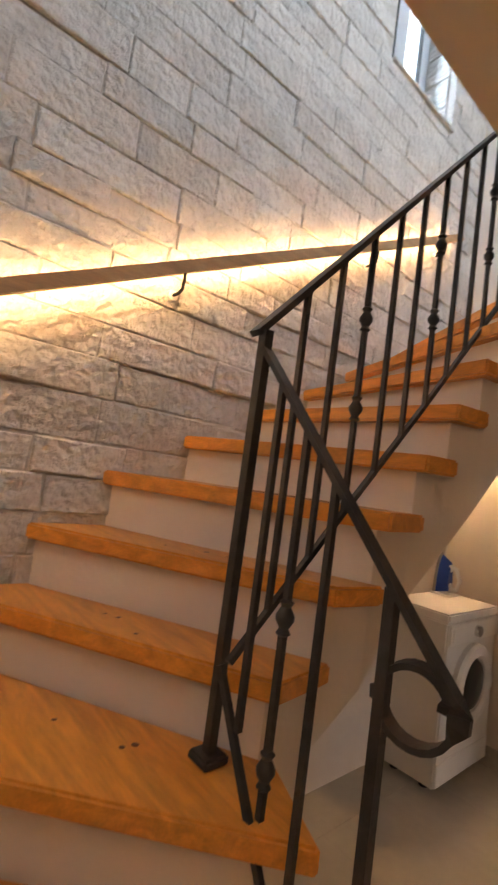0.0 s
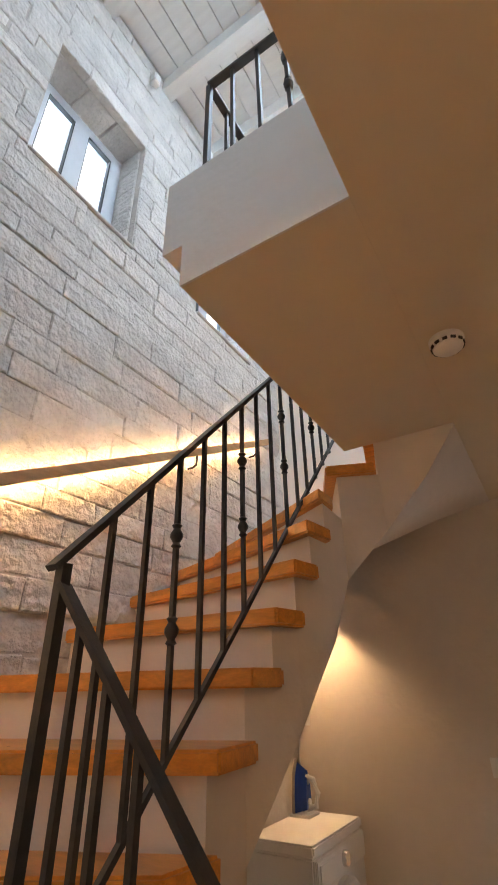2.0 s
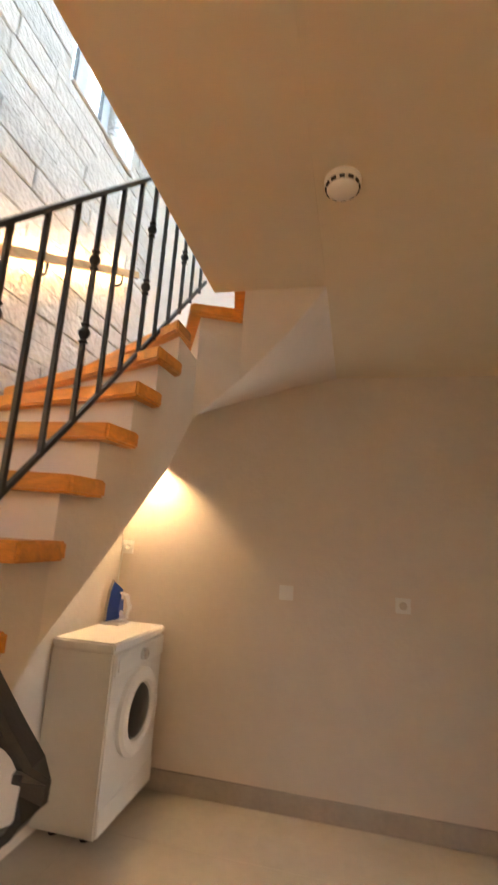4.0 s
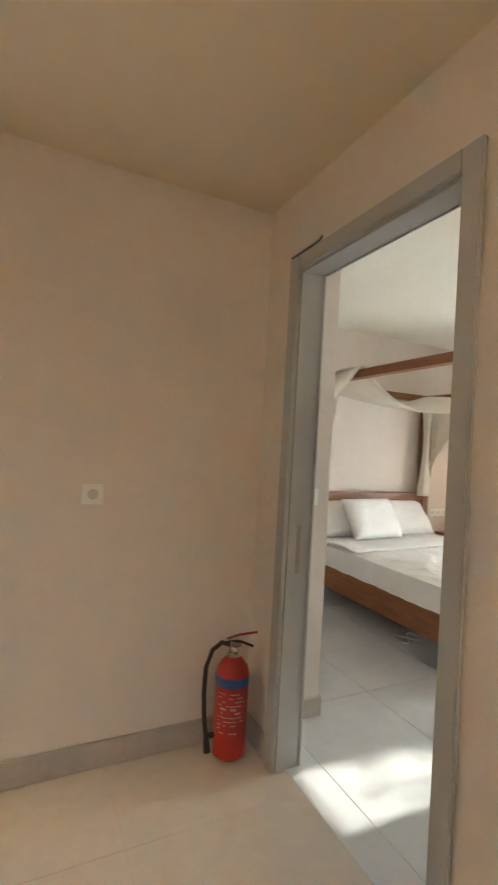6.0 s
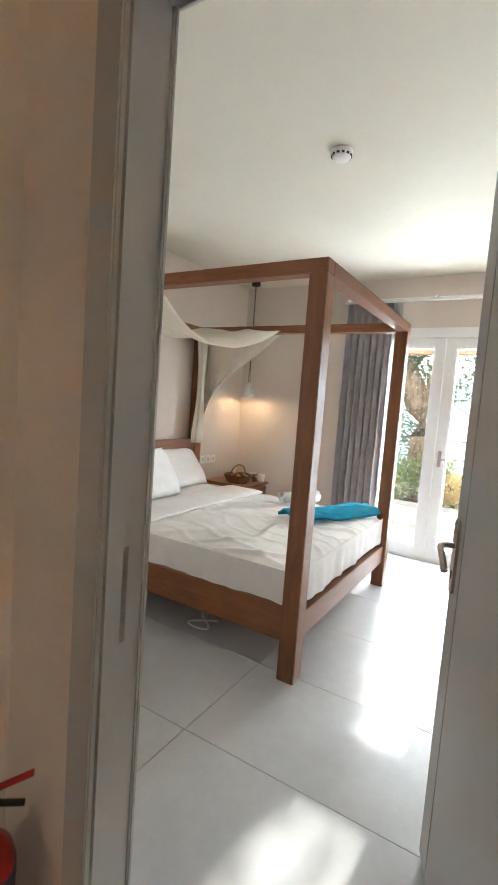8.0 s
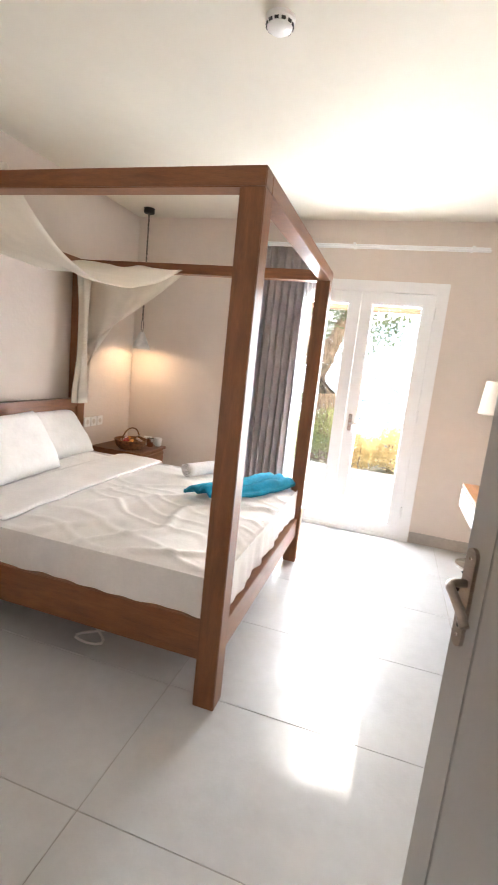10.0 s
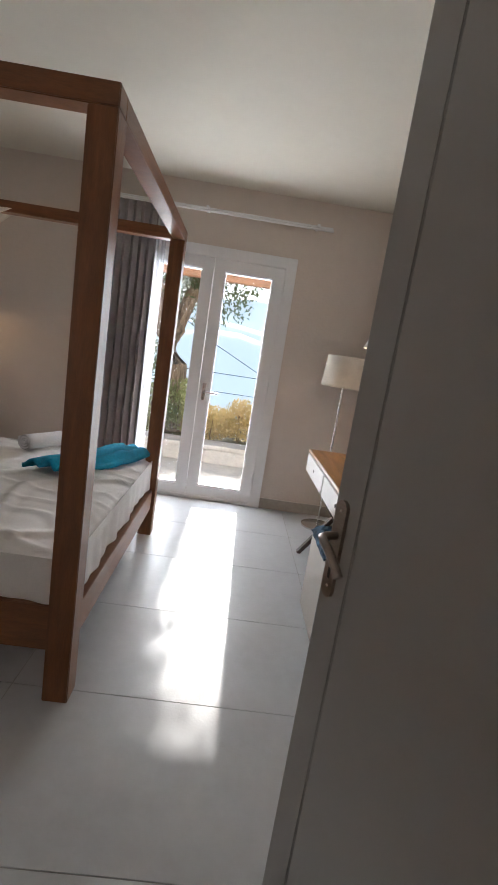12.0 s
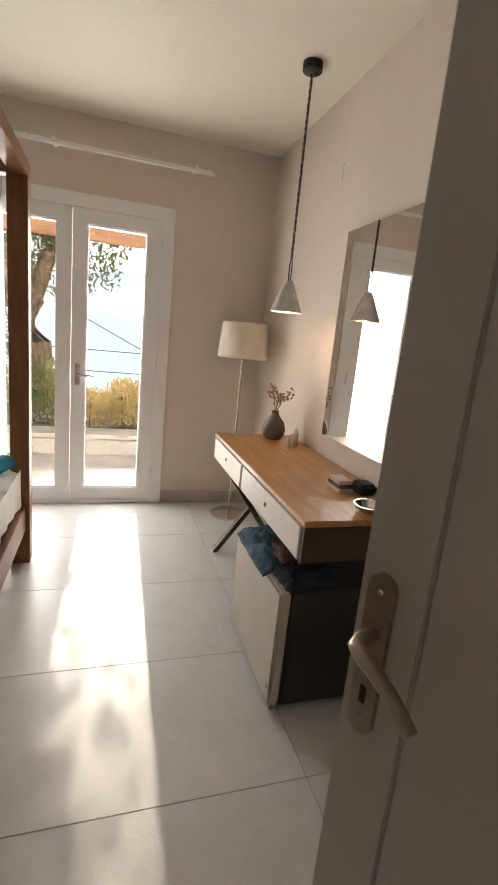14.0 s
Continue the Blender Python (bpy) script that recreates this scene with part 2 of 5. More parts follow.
def prism(bm, pts, z0, z1):
    """A flat polygon (counter-clockwise from above) raised from z0 to z1."""
    a, b = [bm.verts.new((*p, z0)) for p in pts], [bm.verts.new((*p, z1)) for p in pts]
    bm.faces.new(b), bm.faces.new(a[::-1])
    for i in range(len(pts)):
        j = (i + 1) % len(pts)
        bm.faces.new((a[i], a[j], b[j], b[i]))
    return bm


def lathe(bm, profile, c=(0, 0, 0), n=20, axis="z"):
    """A turned body from (radius, height) pairs."""
    turn = {"z": Matrix(), "x": Matrix.Rotation(radians(90), 4, "Y"), "y": Matrix.Rotation(radians(-90), 4, "X")}[axis]
    rings = []
    for r, h in profile:
        rings.append([bm.verts.new(Vector(c) + turn @ Vector((r * math.cos(2 * math.pi * k / n), r * math.sin(2 * math.pi * k / n), h))) for k in range(n)])
    for a, b in zip(rings, rings[1:]):
        for k in range(n):
            bm.faces.new((a[k], a[(k + 1) % n], b[(k + 1) % n], b[k]))
    if profile[0][0] > 1e-4:
        bm.faces.new(rings[0][::-1])
    if profile[-1][0] > 1e-4:
        bm.faces.new(rings[-1])
    return bm


def sweep(bm, pts, rx, rz=None, n=8, taper=None):
    """A bar of elliptical (n > 4) or square (n = 4) section along points."""
    rz = rz or rx
    pts = [Vector(p) for p in pts]
    rings = []
    for i, p in enumerate(pts):
        d = (pts[min(i + 1, len(pts) - 1)] - pts[max(i - 1, 0)]).normalized()
        up = Vector((0, 0, 1)) if abs(d.z) < 0.95 else Vector((0, 1, 0))
        s = d.cross(up).normalized()
        u = s.cross(d)
        f = taper[i] if taper else 1
        a0 = math.pi / 4 if n == 4 else 0
        k = math.sqrt(2) if n == 4 else 1
        rings.append([bm.verts.new(p + s * (math.cos(a0 + 2 * math.pi * j / n) * rx * k * f) + u * (math.sin(a0 + 2 * math.pi * j / n) * rz * k * f)) for j in range(n)])
    for a, b in zip(rings, rings[1:]):
        for j in range(n):
            bm.faces.new((a[j], a[(j + 1) % n], b[(j + 1) % n], b[j]))
    bm.faces.new(rings[0][::-1]), bm.faces.new(rings[-1])
    return bm


def sheet(bm, nu, nv, f):
    """A grid of points f(u, v), u and v from 0 to 1."""
    g = [[bm.verts.new(f(i / nu, j / nv)) for j in range(nv + 1)] for i in range(nu + 1)]
    for i in range(nu):
        for j in range(nv):
            bm.faces.new((g[i][j], g[i + 1][j], g[i + 1][j + 1], g[i][j + 1]))
    return bm


def finish(bm, name, mat, smooth=35):
    bmesh.ops.recalc_face_normals(bm, faces=bm.faces[:])
    me = bpy.data.meshes.new(name)
    bm.to_mesh(me)
    bm.free()
    me.materials.append(mat)
    if smooth:
        me.polygons.foreach_set("use_smooth", [True] * len(me.polygons))
        me.set_sharp_from_angle(angle=radians(smooth))
    return me


def thing(name, label, category, at=(0, 0, 0), group="", kind=""):
    ob = new(name)
    ob.location = at
    ob.empty_display_size = 0.05
    return tagged(ob, label, category, group, kind)


def root_place(ob):
    p = Vector((0, 0, 0))
    while ob:
        p, ob = p + ob.location, ob.parent
    return p


def part(name, bm, mat, parent, label="", local=False, smooth=35):
    """One mesh under a thing or a part. The points are in the world unless local."""
    if not local:
        o = root_place(parent)
        bmesh.ops.translate(bm, verts=bm.verts[:], vec=-o)
    ob = new(name, finish(bm, name, mat, smooth))
    ob.parent = parent
    return tagged(ob, label)


def solid(name, bm, mat, label, category, group="", kind="", smooth=35):
    """A thing that is one mesh."""
    return tagged(new(name, finish(bm, name, mat, smooth)), label, category, group, kind)


def B(*a, bevel=0.0):
    return box(bmesh.new(), *a, bevel=bevel)


def thicken(ob, d, offset=0):
    s = ob.modifiers.new("thickness", "SOLIDIFY")
    s.thickness, s.offset = d, offset
    return ob


def structure(name, bm, mat, label, category, smooth=0):
    return solid(name, bm, mat, label, category, kind="structure", smooth=smooth)


# ---------------------------------------------------------------- structure
H = 2.394                      # hall ceiling
HB = 2.52                      # bedroom ceiling
XS = -2.44                     # face of the stone wall
XW = 3.745                     # face of the bedroom's window wall
YM = -1.53                     # face of the mirror wall
YH = 1.87                      # face of the headboard wall
UP = 2.862                     # upper floor
ROOF = 5.62
YB = 0.076                     # face of the hall's back wall


def boxes(*rows):
    bm = bmesh.new()
    for r in rows:
        box(bm, *r)
    return bm


structure("wall_back", B(-2.9, YB, 0, 0.0, YB + 0.10, ROOF), M_PLASTER, "smooth cream plastered hall wall", "wall")
structure("wall_door", boxes((0, -4.6, 0, 0.10, -1.03, ROOF), (0, -0.19, 0, 0.10, 0.176, ROOF), (0, -1.03, 2.06, 0.10, -0.19, ROOF)), M_PLASTER, "cream plastered wall with a door opening", "wall")
# the opening in this end wall is cut for the added south window
structure("wall_south", boxes((-2.9, -4.7, 0, 0.10, -4.6, 3.35), (-2.9, -4.7, 4.65, 0.10, -4.6, ROOF), (-2.9, -4.7, 3.35, -2.25, -4.6, 4.65), (-1.2, -4.7, 3.35, 0.10, -4.6, 4.65)), M_PLASTER, "plain cream plastered end wall", "wall")
structure("wall_bedroom_west", boxes((0.1, 0.07, 0, 0.4, 0.2, 2.7), (0.28, 0.2, 0, 0.4, YH + 0.12, 2.7)), M_BED_WALL, "white plastered bedroom wall with a short return", "wall")
structure("wall_headboard", B(0.4, YH, 0, XW + 0.3, YH + 0.12, 2.7), M_BED_WALL, "white plastered wall behind the bed", "wall")
structure("wall_mirror", B(0.1, YM - 0.12, 0, XW + 0.3, YM, 2.7), M_BED_WALL, "white plastered wall behind the desk", "wall")
structure("wall_window", boxes((XW, -1.53, 0, XW + 0.3, -0.837, 2.7), (XW, 0.46, 0, XW + 0.3, YH, 2.7), (XW, -0.837, 2.07, XW + 0.3, 0.46, 2.7)), M_BED_WALL, "white plastered wall with a glazed terrace door", "wall")
structure("ceiling_hall", boxes((-1.109, -4.6, H, 0, YB, UP)), M_CEIL, "smooth cream painted hall ceiling", "ceiling")
structure("ceiling_bedroom", B(0.1, YM, HB, XW, YH, HB + 0.15), M_CEIL_BED, "smooth white bedroom ceiling", "ceiling")
landing = thing("landing", "white plastered stair landing with a stepped edge", "landing", (-1.35, -1.6, H), kind="structure")
part("slab", boxes((-1.573, -2.14, H - 0.003, -1.109, -0.995, 2.56)), M_CEIL, landing, smooth=0)
part("edge_slab", boxes((-1.645, -2.14, 2.55, -1.109, -0.995, UP)), M_WHITE, landing, smooth=0)
part("fascia", boxes((-1.575, -2.146, H - 0.003, -1.109, -2.14, 2.548), (-1.647, -2.146, 2.548, -1.109, -2.14, UP)), M_WHITE, landing, smooth=0)


# roof of white boards on beams over the stairwell
def roof_bm():
    bm = bmesh.new()
    box(bm, -2.9, -4.6, ROOF + 0.022, 0.0, YB, ROOF + 0.1)
    x = -2.44
    while x < -0.02:
        box(bm, x + 0.004, -4.6, ROOF, x + 0.136, YB, ROOF + 0.02)
        x += 0.14
    for k in range(8):
        y = -0.36 - 0.59 * k
        box(bm, XS, y, ROOF - 0.15, 0.0, y + 0.10, ROOF - 0.001)
    return bm


structure("ceiling_upper", roof_bm(), M_BEAM, "white painted board ceiling on exposed beams", "ceiling")

# the stairs: nose lines from the inner end to the outer wall, and the height of each tread
NOSE = {1: ((-1.175, -2.50), (-1.48, -3.55)), 2: ((-1.255, -2.44), (-1.86, -3.55)), 3: ((-1.335, -2.37), (-2.32, -3.55)),
        4: ((-1.415, -2.29), (-2.44, -3.37)), 5: ((-1.478, -2.195), (-2.44, -3.10)), 6: ((-1.652, -2.140), (-2.44, -2.61)),
        7: ((-1.660, -1.990), (-2.44, -2.42)), 8: ((-1.622, -1.875), (-2.44, -2.22)), 9: ((-1.632, -1.720), (-2.44, -1.945)),
        10: ((-1.605, -1.640), (-2.44, -1.66)), 11: ((-1.585, -1.545), (-2.44, -1.37)), 12: ((-1.576, -1.452), (-2.44, -1.10)),
        13: ((-1.576, -1.330), (-2.44, -0.78)), 14: ((-1.628, -1.11), (-2.20, YB)), 15: ((-1.475, -1.035), (-1.78, YB)),
        16: ((-1.29, -1.030), (-1.43, YB)), 17: ((-1.109, -1.030), (-1.109, YB))}
TREAD_Z = {1: 0.168, 2: 0.337, 3: 0.505, 4: 0.674, 5: 0.843, 6: 1.008, 7: 1.180, 8: 1.353, 9: 1.508, 10: 1.657, 11: 1.805, 12: 1.953, 13: 2.105, 14: 2.290, 15: 2.440, 16: 2.580, 17: 2.720}
UNDER_IN = {1: 0, 2: 0, 3: 0, 4: 0, 5: 0.36, 6: 0.61, 7: 0.80, 8: 0.94, 9: 1.12, 10: 1.24, 11: 1.365, 12: 1.475, 13: 1.59, 14: 1.82, 15: 2.00, 16: 2.19, 17: 2.38}
UNDER_OUT = {1: 0, 2: 0, 3: 0, 4: 0, 5: 0.40, 6: 0.66, 7: 0.85, 8: 0.98, 9: 1.17, 10: 1.31, 11: 1.47, 12: 1.66, 13: 1.88, 14: 2.12, 15: 2.24, 16: 2.335, 17: 2.39}
NOSING = 0.035
stairs = thing("staircase", "curved staircase with varnished pine treads and white risers", "staircase", (-1.9, -2.0, 0))


def riser_line(n):
    """The inner and outer foot of a riser, set back under the nose."""
    i, o = (Vector(p) for p in NOSE[n])
    along = (i - o).normalized()
    back = Vector((-along.y, along.x))
    if back.y - back.x * 0.2 < 0:
        back = -back
    if n == 14:
        return Vector((i.x + 0.03, i.y + 0.045)), Vector((o.x + NOSING, o.y))
    if n > 14:
        return Vector((i.x + (NOSING if n < 17 else 0), -0.995)), Vector((o.x + (NOSING if n < 17 else 0), o.y))
    return i + (back - along) * NOSING, o + back * NOSING


def step_body(n):
    """The mass under one tread, with a warped smooth underside."""
    bm = bmesh.new()
    (i0, o0), (i1, o1) = riser_line(n), riser_line(n + 1)
    z = TREAD_Z[n] - 0.045
    low = [UNDER_IN[n], UNDER_OUT[n], UNDER_OUT[n + 1], UNDER_IN[n + 1]]
    if n == 4:
        low = [0, 0, 0, 0]
    c = [Vector((*p, q)) for p, q in zip((i0, o0, o1, i1), low)]
    sheet(bm, 6, 6, lambda u, v: (c[0].lerp(c[1], u)).lerp(c[3].lerp(c[2], u), v))
    b = [bm.verts.new((*p, z)) for p in (i0, o0, o1, i1)]
    a = [bm.verts.new(p) for p in c]
    bm.faces.new(b)
    for k in range(4):
        bm.faces.new((a[k], a[(k + 1) % 4], b[(k + 1) % 4], b[k]))
    bmesh.ops.remove_doubles(bm, verts=bm.verts[:], dist=0.0002)
    return bm


def tread_bm(n):
    """A tread whose nose stands in front of the riser and whose end stands past the string."""
    i1, o1 = riser_line(n + 1)
    along1 = (i1 - o1).normalized()
    p = [Vector(NOSE[n][0]), Vector(NOSE[n][1]), o1, i1 + along1 * NOSING]
    if n >= 13:
        p[3] = i1 + Vector((0.0, -NOSING - 0.005)) if n > 13 else Vector((-1.572, -1.215))
    for q in p:
        q.x = max(q.x, XS + 0.004)
        q.y = min(q.y, YB - 0.002)
    bm = prism(bmesh.new(), [tuple(q) for q in p], TREAD_Z[n] - 0.045, TREAD_Z[n])
    bmesh.ops.bevel(bm, geom=bm.edges[:], offset=0.006, segments=2, affect="EDGES")
    return bm


for n in range(1, 17):
    part("step_body", step_body(n), M_PLASTER, stairs, smooth=25)
    tr = part("tread", tread_bm(n), M_PINE, stairs, "varnished orange pine tread with dark knots")
    if 4 <= n <= 9:
        for k in range(3):
            u, v = random.uniform(0.15, 0.7), random.uniform(0.25, 0.8)
            (i0, o0), (i1, o1) = NOSE[n], NOSE[n + 1]
            p = Vector(i0).lerp(Vector(o0), u).lerp(Vector(i1).lerp(Vector(o1), u), v)
            bm = lathe(bmesh.new(), [(0.004 + 0.004 * random.random(), TREAD_Z[n]), (0.003, TREAD_Z[n] + 0.0006)], (p.x, p.y, 0), n=10)
            part("knot", bm, M_KNOT, tr)
bm = bmesh.new()
pts = [(-2.45, 0.0), (YB - 0.002, 0.0), (YB - 0.002, 2.10), (-0.75, 1.93), (-1.66, 1.27), (-2.2, 0.97), (-2.45, 0.62)]
a, b = [bm.verts.new((XS - 0.03, *p)) for p in pts], [bm.verts.new((XS + 0.014, *p)) for p in pts]
bm.faces.new(a), bm.faces.new(b[::-1])
for k in range(len(pts)):
    bm.faces.new((a[k], b[k], b[(k + 1) % len(pts)], a[(k + 1) % len(pts)]))
structure("wall_under_stairs", bm, M_PLASTER, "cream plaster under the staircase", "wall")
structure("floor_upper", B(-1.10, -4.6, UP, 0, YB - 0.004, UP + 0.03), M_PINE, "pine floor of the upper storey", "floor")

# skirting in the hall
structure("baseboard_back", B(-2.43, YB - 0.014, 0, 0, YB, 0.105, bevel=0.003), M_SKIRT, "greige stone skirting", "baseboard", smooth=30)
structure("baseboard_door_wall", boxes((-0.012, -4.6, 0, 0, -1.065, 0.105), (-0.012, -0.15, 0, 0, YB - 0.015, 0.105)), M_SKIRT, "greige stone skirting", "baseboard")
structure("baseboard_bedroom", boxes((XW - 0.012, -1.53, 0, XW, -0.84, 0.09), (XW - 0.012, 0.47, 0, XW, YH, 0.09), (0.4, YH - 0.012, 0, XW - 0.013, YH, 0.09),
                                     (0.12, 0.058, 0, 0.4, 0.07, 0.09), (0.4, 0.058, 0, 0.412, YH - 0.013, 0.09), (0.9, YM, 0, XW - 0.013, YM + 0.012, 0.09)),
          M_SKIRT, "pale stone skirting", "baseboard")


# ---------------------------------------------------------------- bedroom door
def door_case():
    d = thing("door_1", "grey lacquered interior door standing open", "door", (0.04, -1.01, 0), kind="structure")
    lx, w, h = 0.0, 0.81, 2.02
    part("stile", box(bmesh.new(), 0, 0.722, 0.012, 0.04, w, h, bevel=0.0025), M_DOOR, d, local=True)
    part("panel", box(bmesh.new(), 0, 0.004, 0.012, 0.04, 0.7195, h, bevel=0.0025), M_DOOR, d, local=True)
    part("groove", box(bmesh.new(), 0.004, 0.717, 0.014, 0.036, 0.723, h - 0.003), M_CURTAIN, d, local=True)
    for side in (-1, 1):
        x = 0.0 if side < 0 else 0.04
        bm = bmesh.new()
        pts = [(0.018 * math.cos(a), 0.018 * math.sin(a)) for a in np.linspace(0, math.pi, 9)]
        loop = [(0.776 + p, 1.012 + q) for p, q in pts] + [(0.776 - p, 0.838 - q) for p, q in pts]
        a = [bm.verts.new((x, *p)) for p in loop]
        b = [bm.verts.new((x + side * 0.008, *p)) for p in loop]
        bm.faces.new(a), bm.faces.new(b[::-1])
        for k in range(len(loop)):
            bm.faces.new((a[k], b[k], b[(k + 1) % len(loop)], a[(k + 1) % len(loop)]))
        pl = part("handle_plate", bm, M_STEEL, d, "brushed nickel handle plate", local=True, smooth=30)
        c = x + side * 0.008
        part("keyhole", box(bmesh.new(), c, 0.772, 0.862, c + side * 0.001, 0.780, 0.884), M_DARK, pl, local=True)
        for z in (0.845, 1.008):
            part("screw", lathe(bmesh.new(), [(0.004, 0), (0.003, side * 0.0015)], (c, 0.776, z), 8, "x"), M_CHROME, pl, local=True)
        lever = [(c, 0.776, 0.955), (c + side * 0.022, 0.776, 0.955), (c + side * 0.034, 0.772, 0.954), (c + side * 0.040, 0.759, 0.952), (c + side * 0.041, 0.739, 0.946), (c + side * 0.040, 0.714, 0.930), (c + side * 0.039, 0.690, 0.908)]
        part("lever", sweep(bmesh.new(), lever, 0.0092, 0.0085, 12), M_STEEL, d, "curved brushed nickel lever", local=True)
    part("latch_plate", box(bmesh.new(), 0.011, w, 0.83, 0.029, w + 0.001, 1.02), M_STEEL, d, local=True)
    d.rotation_euler = (0, 0, radians(-DOOR_OPEN))
    return d


DOOR_OPEN = 70
door_case()
case = thing("door_frame", "grey lacquered door frame with plain architraves", "door frame", (0.0, -0.6, 0), kind="structure")
part("lining_left", box(bmesh.new(), -0.004, -0.215, 0, 0.104, -0.19, 2.06), M_DOOR, case)
part("lining_right", box(bmesh.new(), -0.004, -1.03, 0, 0.104, -1.012, 2.06), M_DOOR, case)
part("lining_top", box(bmesh.new(), -0.004, -1.012, 2.04, 0.104, -0.215, 2.06), M_DOOR, case)
part("stop_left", box(bmesh.new(), -0.004, -0.228, 0, 0.036, -0.215, 2.04), M_DOOR, case)
part("stop_top", box(bmesh.new(), -0.004, -1.012, 2.027, 0.036, -0.228, 2.04), M_DOOR, case)
for x0, x1 in ((-0.022, -0.004), (0.104, 0.118)):
    part("architrave", box(bmesh.new(), x0, -0.223, 0, x1, -0.155, 2.10, bevel=0.004), M_DOOR, case)
    part("architrave", box(bmesh.new(), x0, -1.062, 0, x1, -1.0, 2.10, bevel=0.004), M_DOOR, case)
    part("architrave", box(bmesh.new(), x0, -1.0, 2.035, x1, -0.223, 2.10, bevel=0.004), M_DOOR, case)
part("strike_plate", box(bmesh.new(), 0.044, -0.2165, 0.80, 0.062, -0.215, 1.0), M_STEEL, case)
part("packing_sliver", sweep(bmesh.new(), [(-0.02, -0.165, 2.102), (-0.02, -0.32, 2.103), (-0.022, -0.37, 2.104), (-0.024, -0.385, 2.112)], 0.004), M_DARK, case)
for z in (0.25, 1.0, 1.8):
    part("hinge", lathe(bmesh.new(), [(0.007, z), (0.007, z + 0.09)], (0.112, -1.012, 0), 8), M_STEEL, case)


# ---------------------------------------------------------------- stair railing
rail = thing("stair_railing", "dark grey wrought iron stair railing with knuckled balusters", "railing", (-1.70, -2.2, 0))


def rail_top(y):
    return 1.676 + (y + 2.277) * 1.075


def rail_low(y):
    return 1.422 + (y + 1.905) * 1.03


def knuckle(bm, x, y, z):
    return lathe(bm, [(0.006, z - 0.030), (0.0125, z - 0.025), (0.008, z - 0.017), (0.0155, z - 0.004), (0.0155, z + 0.004), (0.008, z + 0.017), (0.0125, z + 0.025), (0.006, z + 0.030)], (x, y, 0), 10)


X_R = -1.675
part("top_rail", sweep(bmesh.new(), [(X_R - 0.003, -2.30, rail_top(-2.30)), (X_R, -1.7, rail_top(-1.7)), (X_R, -0.84, rail_top(-0.84))], 0.014, 0.006, 4), M_IRON, rail)
part("bottom_bar", sweep(bmesh.new(), [(X_R, -2.26, rail_low(-2.26)), (X_R, -1.7, rail_low(-1.7)), (X_R, -0.84, rail_low(-0.84) + 0.025)], 0.006, 0.006, 4), M_IRON, rail)
nw = part("newel", sweep(bmesh.new(), [(X_R - 0.062, -2.225, TREAD_Z[5]), (X_R + 0.01, -2.285, rail_top(-2.285) - 0.008)], 0.0095, 0.0095, 4), M_IRON, rail)
part("foot", box(bmesh.new(), X_R - 0.092, -2.255, TREAD_Z[5], X_R - 0.032, -2.195, TREAD_Z[5] + 0.02, bevel=0.006), M_IRON, nw)
for k in range(1, 15):
    y = -2.277 + 0.0975 * k
    b = part("baluster", sweep(bmesh.new(), [(X_R, y, rail_low(y)), (X_R, y, rail_top(y) - 0.006)], 0.0055, 0.0055, 4), M_IRON, rail)
    if k % 3 == 0:
        for s in (0.36, 0.68):
            part("collar", knuckle(bmesh.new(), X_R, y, rail_low(y) + s * (rail_top(y) - rail_low(y))), M_IRON, b)

# lower flight of the railing, which ends in a volute
A0, A1 = Vector((X_R + 0.01, -2.28, 1.625)), Vector((-1.315, -2.222, 1.178))
vol = [A0.lerp(A1, k / 6) for k in range(7)]
axis = Vector((A1.x - A0.x, A1.y - A0.y, 0)).normalized()
centre = A1 + axis * -0.030 + Vector((0, 0, -0.052))
for k in range(1, 27):
    a = radians(38) - radians(15.5) * k
    r = 0.060 - 0.0008 * k
    vol.append(centre + axis * (r * math.cos(a)) + Vector((0, 0.0006 * k, r * math.sin(a))))
part("lower_rail", sweep(bmesh.new(), vol, 0.014, 0.0045, 4), M_IRON, rail, "flat iron rail ending in a scroll")
C0, C1 = Vector((X_R - 0.01, -2.27, 1.05)), Vector((-1.395, -2.23, 0.47))
part("lower_bar", sweep(bmesh.new(), [C0, C0.lerp(C1, 0.5), C1], 0.006, 0.006, 4), M_IRON, rail)
for k, u in enumerate((0.14, 0.32, 0.50, 0.80)):
    p, q = A0.lerp(A1, u), C0.lerp(C1, u)
    low = q.z if k < 3 else TREAD_Z[3]
    b = part("baluster", sweep(bmesh.new(), [(p.x, p.y, low), (p.x, p.y, p.z - 0.004)], 0.0055 if k < 3 else 0.0085, None, 4), M_IRON, rail)
    if k == 1:
        for s in (0.12, 0.50):
            part("collar", knuckle(bmesh.new(), p.x, p.y, q.z + s * (p.z - q.z)), M_IRON, b)

# railing of the landing above
lrail = thing("landing_railing", "dark iron balustrade on the upper landing", "railing", (-1.5, -2.11, UP))
part("top_rail", sweep(bmesh.new(), [(-1.53, -2.11, 3.40), (-1.12, -2.11, 3.40)], 0.014, 0.006, 4), M_IRON, lrail)
part("top_rail", sweep(bmesh.new(), [(-1.53, -2.11, 3.40), (-1.53, -1.2, 3.40)], 0.014, 0.006, 4), M_IRON, lrail)
part("bottom_bar", sweep(bmesh.new(), [(-1.53, -2.11, 2.93), (-1.53, -1.2, 2.93)], 0.008, 0.008, 4), M_IRON, lrail)
